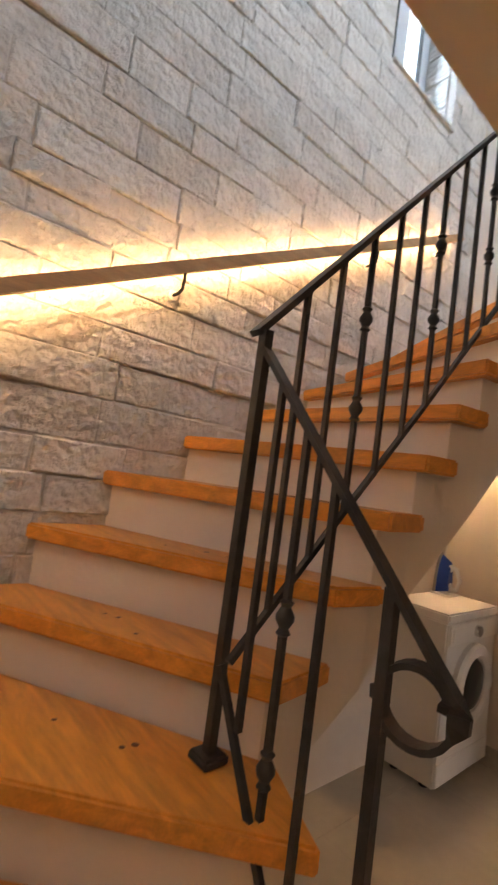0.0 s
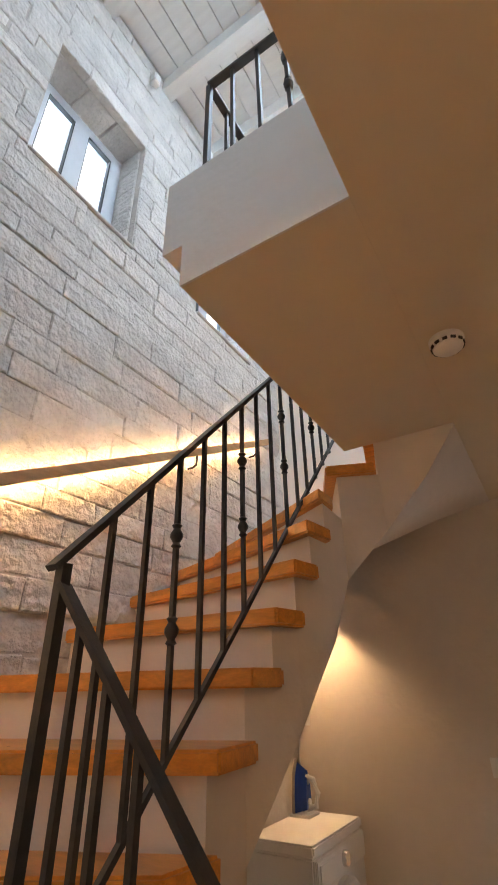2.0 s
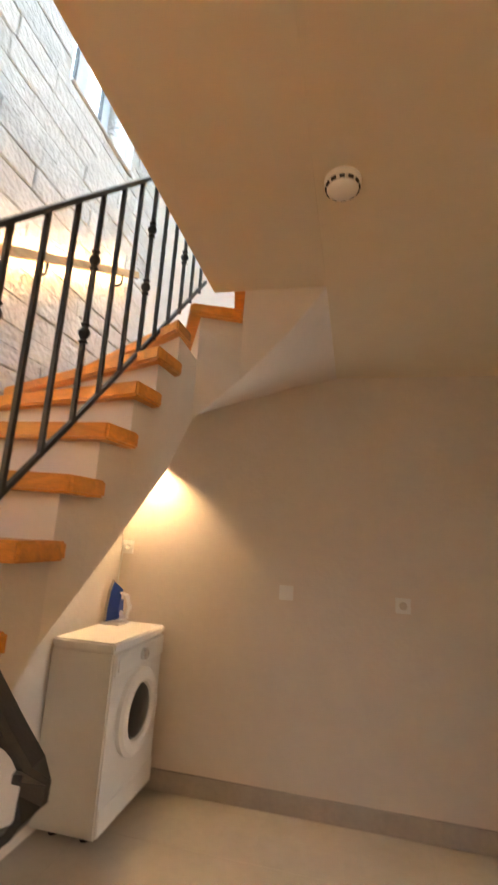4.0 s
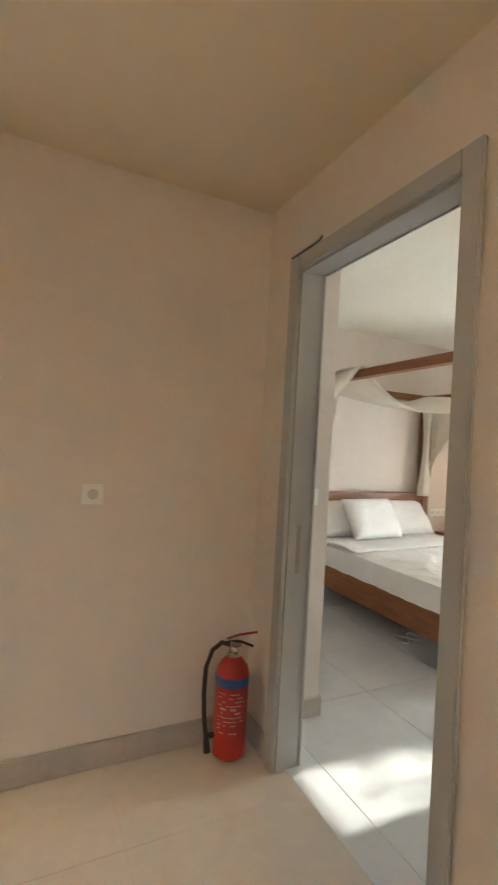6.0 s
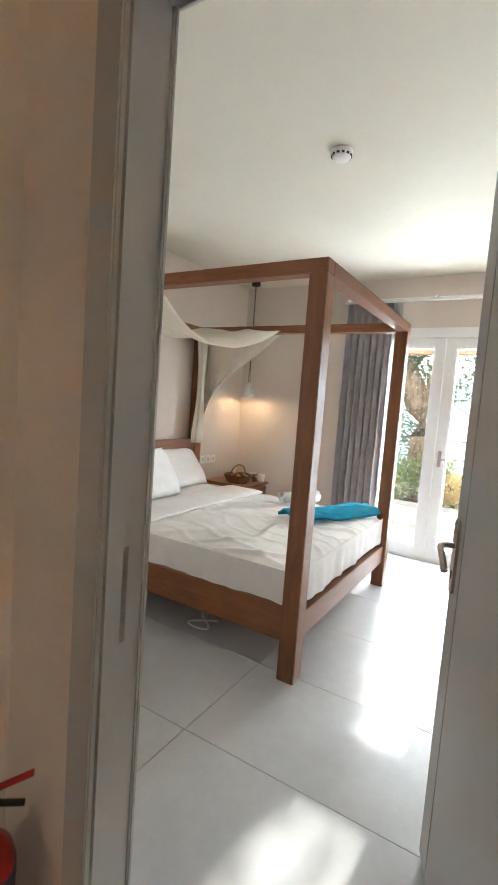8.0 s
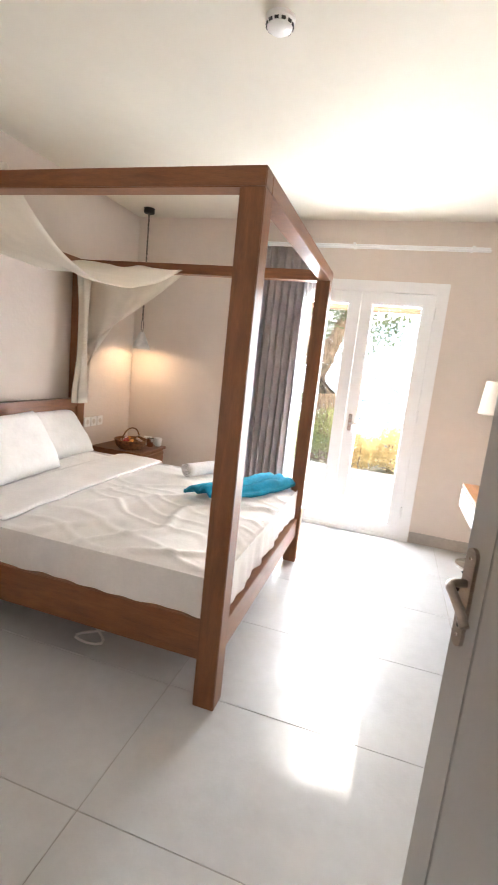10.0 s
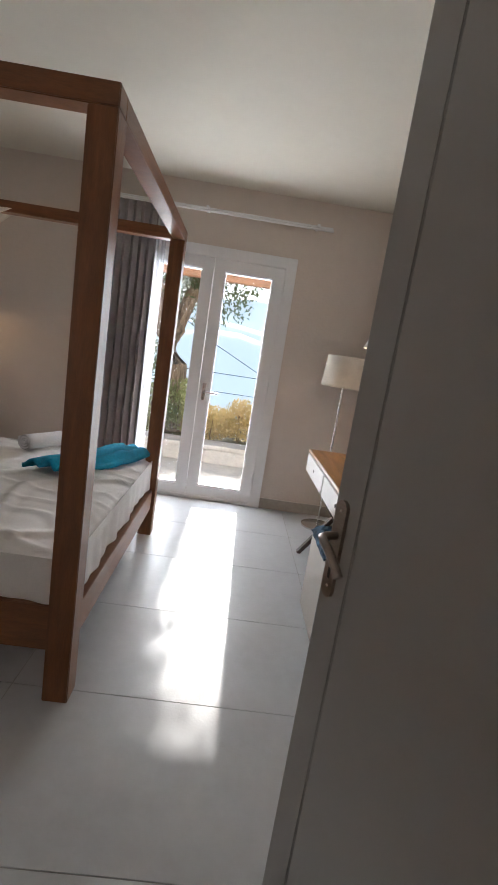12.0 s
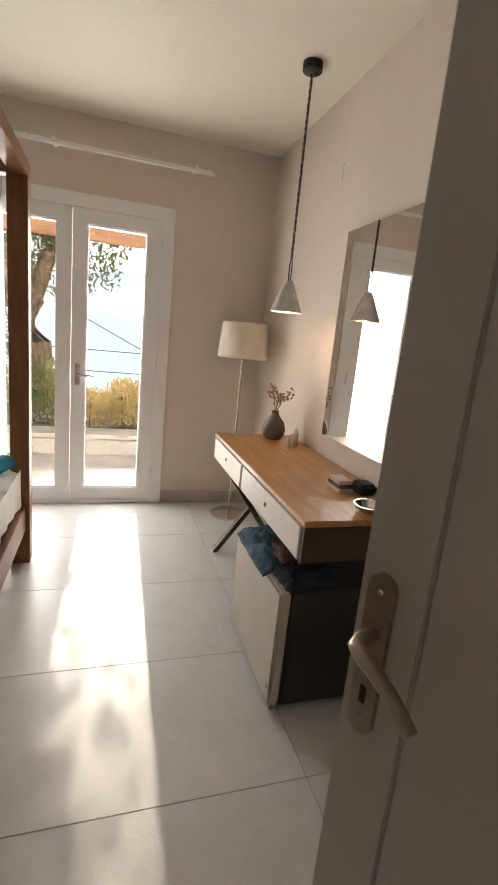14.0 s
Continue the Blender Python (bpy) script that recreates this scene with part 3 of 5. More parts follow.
for k in range(5):
    x = -1.53 + 0.1 * k
    b = part("baluster", sweep(bmesh.new(), [(x, -2.11, UP), (x, -2.11, 3.395)], 0.009 if k == 0 else 0.006, None, 4), M_IRON, lrail)
    if k == 3:
        for z in (3.06, 3.22):
            part("collar", knuckle(bmesh.new(), x, -2.11, z), M_IRON, b)
for k in range(1, 9):
    part("baluster", sweep(bmesh.new(), [(-1.53, -2.11 + 0.11 * k, 2.93), (-1.53, -2.11 + 0.11 * k, 3.395)], 0.006, None, 4), M_IRON, lrail)

# wooden handrail with a light strip behind it, on the stone wall
wr = thing("wall_handrail", "wooden wall handrail with a warm light strip behind it", "handrail", (XS + 0.07, -1.5, 1.9))


def wall_rail(y):
    return 1.909 + (y + 2.364) * 0.516


part("rail", sweep(bmesh.new(), [(XS + 0.075, -3.5, wall_rail(-3.5)), (XS + 0.075, -0.26, wall_rail(-0.26))], 0.016, 0.02, 4), M_RAILWOOD, wr)
part("light_strip", sweep(bmesh.new(), [(XS + 0.056, -3.48, wall_rail(-3.48)), (XS + 0.056, -0.28, wall_rail(-0.28))], 0.0025, 0.008, 4), M_STRIP, wr, "glowing warm light strip")
for y in (-3.1, -2.075, -1.05, -0.42):
    z = wall_rail(y)
    part("bracket", sweep(bmesh.new(), [(XS + 0.075, y, z - 0.018), (XS + 0.075, y, z - 0.05), (XS + 0.07, y, z - 0.075), (XS + 0.05, y, z - 0.085), (XS + 0.006, y, z - 0.085)], 0.006), M_IRON, wr, "small iron bracket")
    part("bracket_plate", lathe(bmesh.new(), [(0.022, 0), (0.018, 0.012)], (XS + 0.004, y, z - 0.085), 14, "x"), M_PLASTIC, wr)


# ---------------------------------------------------------------- hall things
def washing_machine():
    x0, x1, y0, y1, z1 = -2.63, -2.085, -0.527, 0.056, 0.865
    w = thing("washing_machine", "white front-loading washing machine with a porthole door", "washing machine", ((x0 + x1) / 2, (y0 + y1) / 2, 0))
    x0 = -2.42
    part("body", box(bmesh.new(), x0, y0, 0.05, x1, y1, 0.823, bevel=0.008), M_ENAMEL, w)
    part("top", box(bmesh.new(), x0, y0 - 0.003, 0.825, x1 + 0.004, y1 + 0.003, z1, bevel=0.008), M_PLASTIC, w)
    part("control_panel", box(bmesh.new(), x1, y0 + 0.01, 0.715, x1 + 0.012, y1 - 0.01, 0.815, bevel=0.004), M_PLASTIC, w)
    part("detergent_drawer", box(bmesh.new(), x1 + 0.012, y0 + 0.03, 0.73, x1 + 0.018, y0 + 0.19, 0.80, bevel=0.003), M_PLASTIC, w)
    part("programme_knob", lathe(bmesh.new(), [(0.03, 0), (0.028, 0.02), (0.022, 0.024)], (x1 + 0.012, y0 + 0.30, 0.765), 20, "x"), M_CHROME, w)
    c = (x1, (y0 + y1) / 2, 0.495)
    door = part("porthole_door", lathe(bmesh.new(), [(0.205, 0), (0.205, 0.022), (0.19, 0.036), (0.15, 0.040), (0.135, 0.028), (0.135, 0.004)], c, 36, "x"), M_PLASTIC, w, "white ring door")
    part("porthole_glass", lathe(bmesh.new(), [(0.134, 0.006), (0.12, 0.024), (0.08, 0.034), (0.0, 0.038)], c, 30, "x"), M_BLACKGLASS, door, "dark curved porthole glass")
    part("door_latch", box(bmesh.new(), x1 + 0.03, c[1] + 0.14, 0.455, x1 + 0.045, c[1] + 0.185, 0.535, bevel=0.005), M_PLASTIC, door)
    part("kick_panel", box(bmesh.new(), x1, y0 + 0.01, 0.055, x1 + 0.006, y1 - 0.01, 0.17, bevel=0.003), M_PLASTIC, w)
    for x, y in ((x0 + 0.08, y0 + 0.09), (x1 - 0.09, y0 + 0.09), (x0 + 0.08, y1 - 0.09), (x1 - 0.09, y1 - 0.09)):
        part("foot", lathe(bmesh.new(), [(0.022, 0), (0.022, 0.012), (0.012, 0.016), (0.012, 0.055)], (x, y, 0), 10), M_RUBBER, w)


washing_machine()


def iron_thing():
    o = Vector((-2.345, -0.06, 0.865))
    t = thing("steam_iron", "blue and white steam iron standing on its heel", "iron", o)
    bm = bmesh.new()
    prof = [(-0.055, 0), (0.055, 0), (0.052, 0.08), (0.035, 0.17), (0.0, 0.235), (-0.035, 0.17), (-0.052, 0.08)]
    a = [bm.verts.new(o + Vector((-0.03, y, z + 0.012))) for y, z in prof]
    b = [bm.verts.new(o + Vector((-0.045, y, z + 0.012))) for y, z in prof]
    bm.faces.new(a), bm.faces.new(b[::-1])
    for k in range(7):
        bm.faces.new((a[k], b[k], b[(k + 1) % 7], a[(k + 1) % 7]))
    part("soleplate", bm, M_STEEL, t)
    bm = bmesh.new()
    a = [bm.verts.new(o + Vector((-0.03, y * 0.92, z * 0.92 + 0.016))) for y, z in prof]
    b = [bm.verts.new(o + Vector((0.03, y * 0.55, z * 0.7 + 0.03))) for y, z in prof]
    bm.faces.new(a), bm.faces.new(b[::-1])
    for k in range(7):
        bm.faces.new((a[k], b[k], b[(k + 1) % 7], a[(k + 1) % 7]))
    part("shell", bm, material("blue_iron_plastic", (0.015, 0.06, 0.32), 0.3, vary=0.1), t, "translucent blue shell")
    part("grip", sweep(bmesh.new(), [o + Vector(p) for p in ((0.02, 0, 0.03), (0.07, 0, 0.045), (0.085, 0, 0.10), (0.06, 0, 0.16), (0.02, 0, 0.17))], 0.014), M_PLASTIC, t)
    part("dial", lathe(bmesh.new(), [(0.016, 0.03), (0.016, 0.036), (0.012, 0.04)], (o.x, o.y, o.z + 0.06), 14, "x"), M_PLASTIC, t)
    part("water_filler", box(bmesh.new(), o.x + 0.02, o.y - 0.014, o.z + 0.135, o.x + 0.034, o.y + 0.014, o.z + 0.16, bevel=0.004), M_PLASTIC, t)
    part("heel", box(bmesh.new(), o.x - 0.06, o.y - 0.065, o.z, o.x + 0.06, o.y + 0.065, o.z + 0.014, bevel=0.004), M_PLASTIC, t)


iron_thing()


def plugged_cord():
    """A socket with a plug in it, whose white cord hangs down to the machine's top."""
    p = Vector((-2.382, YB, 1.30))
    t = thing("wall_socket", "white wall socket with a plugged-in cord above the washing machine", "socket", p)
    part("plate", box(bmesh.new(), p.x - 0.04, p.y - 0.009, p.z - 0.04, p.x + 0.04, p.y, p.z + 0.04, bevel=0.003), M_PLASTIC, t)
    pl = part("plug", lathe(bmesh.new(), [(0.020, -0.009), (0.019, -0.03), (0.012, -0.048), (0.006, -0.05)], tuple(p), 16, "y"), M_PLASTIC, t)
    part("cord", sweep(bmesh.new(), [p + Vector(q) for q in ((0, -0.048, 0), (0, -0.062, -0.02), (-0.01, -0.06, -0.12), (-0.015, -0.055, -0.26), (-0.01, -0.05, -0.38), (0.01, -0.06, -0.42), (0.05, -0.09, -0.429))], 0.0035, None, 6), M_PLASTIC, pl)


plugged_cord()


def extinguisher():
    x, y = -0.128, -0.035
    e = thing("fire_extinguisher", "red fire extinguisher with black hose on the floor", "extinguisher", (x, y, 0))
    r = 0.072
    cyl = part("cylinder", lathe(bmesh.new(), [(r - 0.012, 0), (r, 0.012), (r, 0.345), (r - 0.006, 0.37), (r - 0.025, 0.395), (0.03, 0.412), (0.024, 0.42)], (x, y, 0), 32), M_RED, e)
    part("blue_band", lathe(bmesh.new(), [(r + 0.0006, 0.305), (r + 0.0012, 0.31), (r + 0.0012, 0.338), (r + 0.0006, 0.343)], (x, y, 0), 32), M_BLUE, cyl, "blue printed band")
    # pale print on the label, as bars
    random.seed(4)
    for row in range(11):
        z = 0.28 - row * 0.016
        a = radians(200)
        while a < radians(285):
            w = radians(random.uniform(4, 15))
            if random.random() < 0.5:
                bm = bmesh.new()
                hh = 0.006 if row not in (4, 5) else 0.013
                sheet(bm, 4, 1, lambda u, v, a=a, w=w, z=z, hh=hh: (x + (r + 0.001) * math.cos(a + u * w), y + (r + 0.001) * math.sin(a + u * w), z + v * hh * 0.7))
                part("print_bar", bm, M_LABEL, cyl)
            a += w + radians(2)
    part("neck", lathe(bmesh.new(), [(0.028, 0.415), (0.028, 0.432), (0.02, 0.436), (0.02, 0.455), (0.014, 0.46)], (x, y, 0), 16), M_CHROME, e)
    part("valve", box(bmesh.new(), x - 0.02, y - 0.016, 0.452, x + 0.03, y + 0.016, 0.475, bevel=0.004), M_STEEL, e)
    d = Vector((0.75, -0.6, 0)).normalized()
    o = Vector((x, y, 0.47))
    part("carry_handle", sweep(bmesh.new(), [o - d * 0.025, o + d * 0.03 + Vector((0, 0, 0.008)), o + d * 0.085 + Vector((0, 0, -0.004))], 0.010, 0.004, 6), M_RUBBER, e, "black lower grip")
    part("lever", sweep(bmesh.new(), [o - d * 0.03 + Vector((0, 0, 0.012)), o + d * 0.02 + Vector((0, 0, 0.035)), o + d * 0.10 + Vector((0, 0, 0.058))], 0.011, 0.004, 6), M_RED, e, "red squeeze lever")
    hose = [o + Vector((-0.01, 0.0, -0.01)), o + Vector((-0.05, 0.015, 0.0)), o + Vector((-0.09, 0.02, -0.03)), o + Vector((-0.115, 0.02, -0.10)), o + Vector((-0.12, 0.015, -0.20)), o + Vector((-0.115, 0.01, -0.30)), o + Vector((-0.108, 0.0, -0.38))]
    part("hose", sweep(bmesh.new(), hose, 0.010, None, 10), M_RUBBER, e)
    part("nozzle", sweep(bmesh.new(), [o + Vector((-0.108, 0, -0.37)), o + Vector((-0.10, -0.004, -0.44))], 0.014, None, 10, [0.8, 1.15]), M_RUBBER, e)
    part("hose_clip", box(bmesh.new(), x - 0.115, y - 0.008, 0.085, x - 0.065, y + 0.008, 0.10), M_RUBBER, e)


extinguisher()


def wall_plate(name, label, x, y, z, axis, kind):
    """A square plate on a wall: axis gives the way out of the wall."""
    t = thing(name, label, "socket" if kind == "socket" else "switch", (x, y, z))
    n = Vector(axis)
    s = Vector((0, 0, 1)).cross(n)

    def slab(w, h, d0, d1, dz=0.0, ds=0.0):
        bm = bmesh.new()
        c = [Vector((x, y, z + dz)) + s * (ds + a * w) + Vector((0, 0, b * h)) for a, b in ((-1, -1), (1, -1), (1, 1), (-1, 1))]
        a, b = [bm.verts.new(p + n * d0) for p in c], [bm.verts.new(p + n * d1) for p in c]
        bm.faces.new(a), bm.faces.new(b[::-1])
        for k in range(4):
            bm.faces.new((a[k], b[k], b[(k + 1) % 4], a[(k + 1) % 4]))
        bmesh.ops.bevel(bm, geom=bm.edges[:], offset=0.002, segments=2, affect="EDGES")
        return bm
    part("plate", slab(0.040, 0.040, 0, 0.009), M_PLASTIC, t)
    if kind == "socket":
        ax = "x" if abs(n.x) > 0.5 else "y"
        sg = n.x + n.y
        part("well", lathe(bmesh.new(), [(0.021, 0.0095 * sg), (0.019, 0.0098 * sg), (0.017, 0.0092 * sg)], (x, y, z), 20, ax), M_DRAWER, t)
    else:
        part("rocker", slab(0.020, 0.027, 0.009, 0.013), M_PLASTIC, t)
    return t


wall_plate("wall_socket", "white square wall socket on cream plaster", -1.367, YB, 1.105, (0, -1, 0), "switch")
wall_plate("wall_socket", "white square wall socket on cream plaster", -0.729, YB, 1.089, (0, -1, 0), "socket")
wall_plate("light_switch", "white light switch beside the bedroom door", 0.29, 0.07, 1.08, (0, -1, 0), "switch")
wall_plate("wall_socket", "white wall socket near the bedroom floor", 0.27, 0.07, 0.385, (0, -1, 0), "socket")


def smoke_alarm(x, y, z):
    t = thing("smoke_detector", "round white ceiling smoke detector with slots", "smoke detector", (x, y, z))
    part("base", lathe(bmesh.new(), [(0.052, 0), (0.052, -0.012), (0.048, -0.016)], (x, y, z), 28), M_PLASTIC, t)
    part("dome", lathe(bmesh.new(), [(0.047, -0.016), (0.044, -0.032), (0.03, -0.042), (0.0, -0.043)], (x, y, z), 28), M_PLASTIC, t)
    for k in range(12):
        a = radians(30 * k)
        c = Vector((x + 0.045 * math.cos(a), y + 0.045 * math.sin(a), z - 0.025))
        s = Vector((-math.sin(a), math.cos(a), 0))
        part("slot", sweep(bmesh.new(), [c - s * 0.007, c + s * 0.007], 0.004, 0.004, 4), M_DARK, t)


smoke_alarm(-1.03, -1.535, H)
smoke_alarm(1.55, 0.02, HB)


def sconce():
    t = thing("wall_lamp", "small white downlight lamp on the wall, lit", "wall lamp", (-2.26, YB, 1.895))
    part("arm", box(bmesh.new(), -2.275, 0.0, 1.895, -2.245, YB, 1.925, bevel=0.003), M_PLASTIC, t)
    part("shade", lathe(bmesh.new(), [(0.045, 1.890), (0.045, 1.945), (0.03, 1.960), (0.0, 1.961)], (-2.26, -0.03, 0), 20), M_PLASTIC, t)
    part("bulb", lathe(bmesh.new(), [(0.0, 1.892), (0.04, 1.895), (0.04, 1.905), (0.0, 1.910)], (-2.26, -0.03, 0), 16), M_BULB, t, "glowing bulb")


sconce()

# unseen fixture added to carry the hall's fill bulb
t = thing("hall_fill_lamp", "unseen round ceiling lamp added to fill the hall with warm light", "ceiling lamp", (-0.55, -3.3, H))
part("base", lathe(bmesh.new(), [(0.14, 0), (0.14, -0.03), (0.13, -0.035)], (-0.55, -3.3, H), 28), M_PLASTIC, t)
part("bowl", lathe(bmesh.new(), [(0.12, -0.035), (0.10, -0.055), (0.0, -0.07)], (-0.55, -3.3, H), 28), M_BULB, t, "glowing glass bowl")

for x, y in ((-2.3, -1.66), (-2.3, -1.02)):
    t = thing("security_sensor", "small white motion sensor under the roof boards", "sensor", (XS + 0.05, y, 5.33))
    part("mount", box(bmesh.new(), XS + 0.004, y - 0.012, 5.31, XS + 0.05, y + 0.012, 5.33), M_PLASTIC, t)
    part("body", box(bmesh.new(), XS + 0.03, y - 0.03, 5.27, XS + 0.08, y + 0.03, 5.37, bevel=0.008), M_PLASTIC, t)


# small windows high in the stone wall
def upper_window(y0, y1, z0, z1):
    t = thing("window_upper", "small white double casement window in a deep stone reveal", "window", (-2.68, (y0 + y1) / 2, z0), kind="structure")
    x0, x1 = -2.72, -2.66
    ym = (y0 + y1) / 2
    for a in ((y0, z0, y0 + 0.045, z1), (y1 - 0.045, z0, y1, z1), (y0 + 0.045, z0, y1 - 0.045, z0 + 0.045), (y0 + 0.045, z1 - 0.045, y1 - 0.045, z1)):
        part("frame", box(bmesh.new(), x0, a[0], a[1], x1, a[2], a[3], bevel=0.003), M_SASH, t)
    for s0, s1 in ((y0 + 0.045, ym), (ym, y1 - 0.045)):
        sash = part("sash", boxes((x0 + 0.012, s0, z0 + 0.046, x1 + 0.012, s0 + 0.05, z1 - 0.046), (x0 + 0.012, s1 - 0.05, z0 + 0.046, x1 + 0.012, s1, z1 - 0.046),
                                  (x0 + 0.012, s0 + 0.05, z0 + 0.046, x1 + 0.012, s1 - 0.05, z0 + 0.096), (x0 + 0.012, s0 + 0.05, z1 - 0.096, x1 + 0.012, s1 - 0.05, z1 - 0.046)), M_SASH, t)
        for g in ((s0 + 0.05, z0 + 0.096, s0 + 0.056, z1 - 0.096), (s1 - 0.056, z0 + 0.096, s1 - 0.05, z1 - 0.096), (s0 + 0.056, z0 + 0.096, s1 - 0.056, z0 + 0.102), (s0 + 0.056, z1 - 0.102, s1 - 0.056, z1 - 0.096)):
            part("gasket", box(bmesh.new(), x1 - 0.02, g[0], g[1], x1 + 0.008, g[2], g[3]), M_RUBBER, sash)
        part("hinge", box(bmesh.new(), x1 + 0.012, s0 + 0.004 if s0 < ym else s1 - 0.018, z0 + 0.16, x1 + 0.02, s0 + 0.018 if s0 < ym else s1 - 0.004, z0 + 0.22), M_SASH, sash)
        pane = part("pane", box(bmesh.new(), -2.695, s0 + 0.05, z0 + 0.09, -2.689, s1 - 0.05, z1 - 0.09), M_GLASS, sash)
        pane.visible_shadow = False
    part("sill", box(bmesh.new(), -2.66, y0, z0 - 0.02, XS + 0.015, y1, z0, bevel=0.004), M_MORTAR, t)


def added_south_window(x0, x1, z0, z1):
    """An added, unseen window that holds the fill light for the stone wall's side."""
    t = thing("window_added_south", "unseen casement window added to hold the south fill light", "window", ((x0 + x1) / 2, -4.66, z0), kind="structure")
    xm = (x0 + x1) / 2
    for a in ((x0, z0, x0 + 0.05, z1), (x1 - 0.05, z0, x1, z1), (x0 + 0.05, z0, x1 - 0.05, z0 + 0.05), (x0 + 0.05, z1 - 0.05, x1 - 0.05, z1), (xm - 0.04, z0 + 0.05, xm + 0.04, z1 - 0.05)):
        part("frame", box(bmesh.new(), a[0], -4.70, a[1], a[2], -4.675, a[3], bevel=0.003), M_SASH, t)
    for a, b in ((x0 + 0.05, xm - 0.04), (xm + 0.04, x1 - 0.05)):
        pane = part("pane", box(bmesh.new(), a, -4.69, z0 + 0.05, b, -4.684, z1 - 0.05), M_GLASS, t)
        pane.visible_shadow = False


added_south_window(-2.25, -1.2, 3.35, 4.65)
# unseen frame added around the roof fill light; the boards above stay closed
t = thing("roof_fill_frame", "empty white frame added around the roof fill light", "window", (-0.6, -1.6, 5.5), kind="structure")
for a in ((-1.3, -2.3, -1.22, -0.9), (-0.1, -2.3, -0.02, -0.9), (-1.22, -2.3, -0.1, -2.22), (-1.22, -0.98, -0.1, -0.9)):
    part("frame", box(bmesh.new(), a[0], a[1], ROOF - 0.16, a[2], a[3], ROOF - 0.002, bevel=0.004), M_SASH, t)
upper_window(-2.27, -1.61, 3.66, 4.62)
upper_window(-1.02, -0.36, 3.66, 4.62)
for y in (-1.94, -0.69):
    structure("backdrop_sky", B(-5.6, y - 1.2, 2.5, -5.58, y + 2.5 if y < -1 else y + 3.5, 12.0), M_SKYBOARD, "bright white sky outside the upper window", "sky")


# ---------------------------------------------------------------- bedroom
def terrace_door():
    y0, y1, zt = -0.837, 0.46, 2.07
    t = thing("window_1", "white double glazed terrace door", "terrace door", (XW + 0.03, -0.19, 0), kind="structure")
    x0, x1 = XW - 0.022, XW + 0.07
    part("frame_jamb", box(bmesh.new(), x0, y0, 0, x1, y0 + 0.085, zt, bevel=0.004), M_PVC, t)
    part("frame_jamb", box(bmesh.new(), x0, y1 - 0.085, 0, x1, y1, zt, bevel=0.004), M_PVC, t)
    part("frame_head", box(bmesh.new(), x0, y0 + 0.085, zt - 0.085, x1, y1 - 0.085, zt, bevel=0.004), M_PVC, t)
    part("threshold", box(bmesh.new(), x0 + 0.01, y0 + 0.085, 0, x1, y1 - 0.085, 0.03, bevel=0.003), M_PVC, t)
    ym = -0.19
    for s0, s1 in ((y0 + 0.086, ym - 0.002), (ym + 0.002, y1 - 0.086)):
        a, b, w = x0 + 0.014, x1 - 0.012, 0.085
        leaf = part("leaf", boxes((a, s0, 0.032, b, s0 + w, zt - 0.087), (a, s1 - w, 0.032, b, s1, zt - 0.087), (a, s0 + w, 0.032, b, s1 - w, 0.032 + w), (a, s0 + w, zt - 0.087 - w, b, s1 - w, zt - 0.087)), M_PVC, t, smooth=0)
        for c in ((s0 + w, 0.117, s0 + w + 0.012, 1.898), (s1 - w - 0.012, 0.117, s1 - w, 1.898), (s0 + w + 0.012, 0.117, s1 - w - 0.012, 0.129), (s0 + w + 0.012, 1.886, s1 - w - 0.012, 1.898)):
            part("glazing_bead", box(bmesh.new(), a + 0.012, c[0], c[1], a + 0.05, c[2], c[3]), M_PVC, leaf)
        pane = part("pane", box(bmesh.new(), a + 0.03, s0 + w, 0.11, a + 0.036, s1 - w, 1.90), M_GLASS, leaf)
        pane.visible_shadow = False
    part("handle", sweep(bmesh.new(), [(x0 + 0.004, -0.235, 0.93), (x0 - 0.04, -0.235, 0.93), (x0 - 0.045, -0.25, 0.93), (x0 - 0.045, -0.35, 0.93)], 0.009, None, 8), M_CHROME, t)
    part("handle_plate", box(bmesh.new(), x0 - 0.004, -0.25, 0.86, x0 + 0.006, -0.22, 1.0, bevel=0.003), M_CHROME, t)
    for z in (0.2, 1.0, 1.8):
        part("hinge", lathe(bmesh.new(), [(0.01, z), (0.01, z + 0.09)], (x0 - 0.006, y0 + 0.088, 0), 10), M_PVC, t)
    part("bolt_cap", box(bmesh.new(), x0 - 0.004, -0.765, 0.04, x0 + 0.004, -0.745, 0.10), M_PVC, t)


terrace_door()

rod = thing("curtain_track", "double white curtain track above the terrace door", "curtain track", (XW - 0.06, -0.2, 2.31))
for x, z in ((XW - 0.055, 2.320), (XW - 0.115, 2.290)):
    part("bar", sweep(bmesh.new(), [(x, -1.06, z), (x, 0.72, z)], 0.008, 0.010, 8), M_PVC, rod)
for y in (-0.95, -0.1, 0.68):
    part("bracket", box(bmesh.new(), XW - 0.13, y, 2.302, XW, y + 0.02, 2.322), M_PVC, rod)


def curtain(name, label, mat, x, y0, y1, z0, z1, folds, depth, gather):
    bm = bmesh.new()

    def f(u, v):
        k = 1 - gather * (1 - v)
        ph = 2 * math.pi * folds * u
        wob = 0.3 * math.sin(5 * v + 3 * u * folds)
        return (x + depth * (0.55 + 0.45 * (1 - v)) * math.sin(ph + wob), y0 + (y1 - y0) * (0.5 + (u - 0.5) * k) + 0.006 * math.sin(ph * 2), z0 + (z1 - z0) * v)
    sheet(bm, folds * 10, 14, f)
    ob = solid(name, bm, mat, label, "curtain", smooth=60)
    return thicken(ob, 0.002)


curtain("curtain", "grey floor-length curtain drawn aside by the terrace door", M_CURTAIN, XW - 0.075, 0.27, 0.70, 0.015, 2.29, 7, 0.04, 0.0)
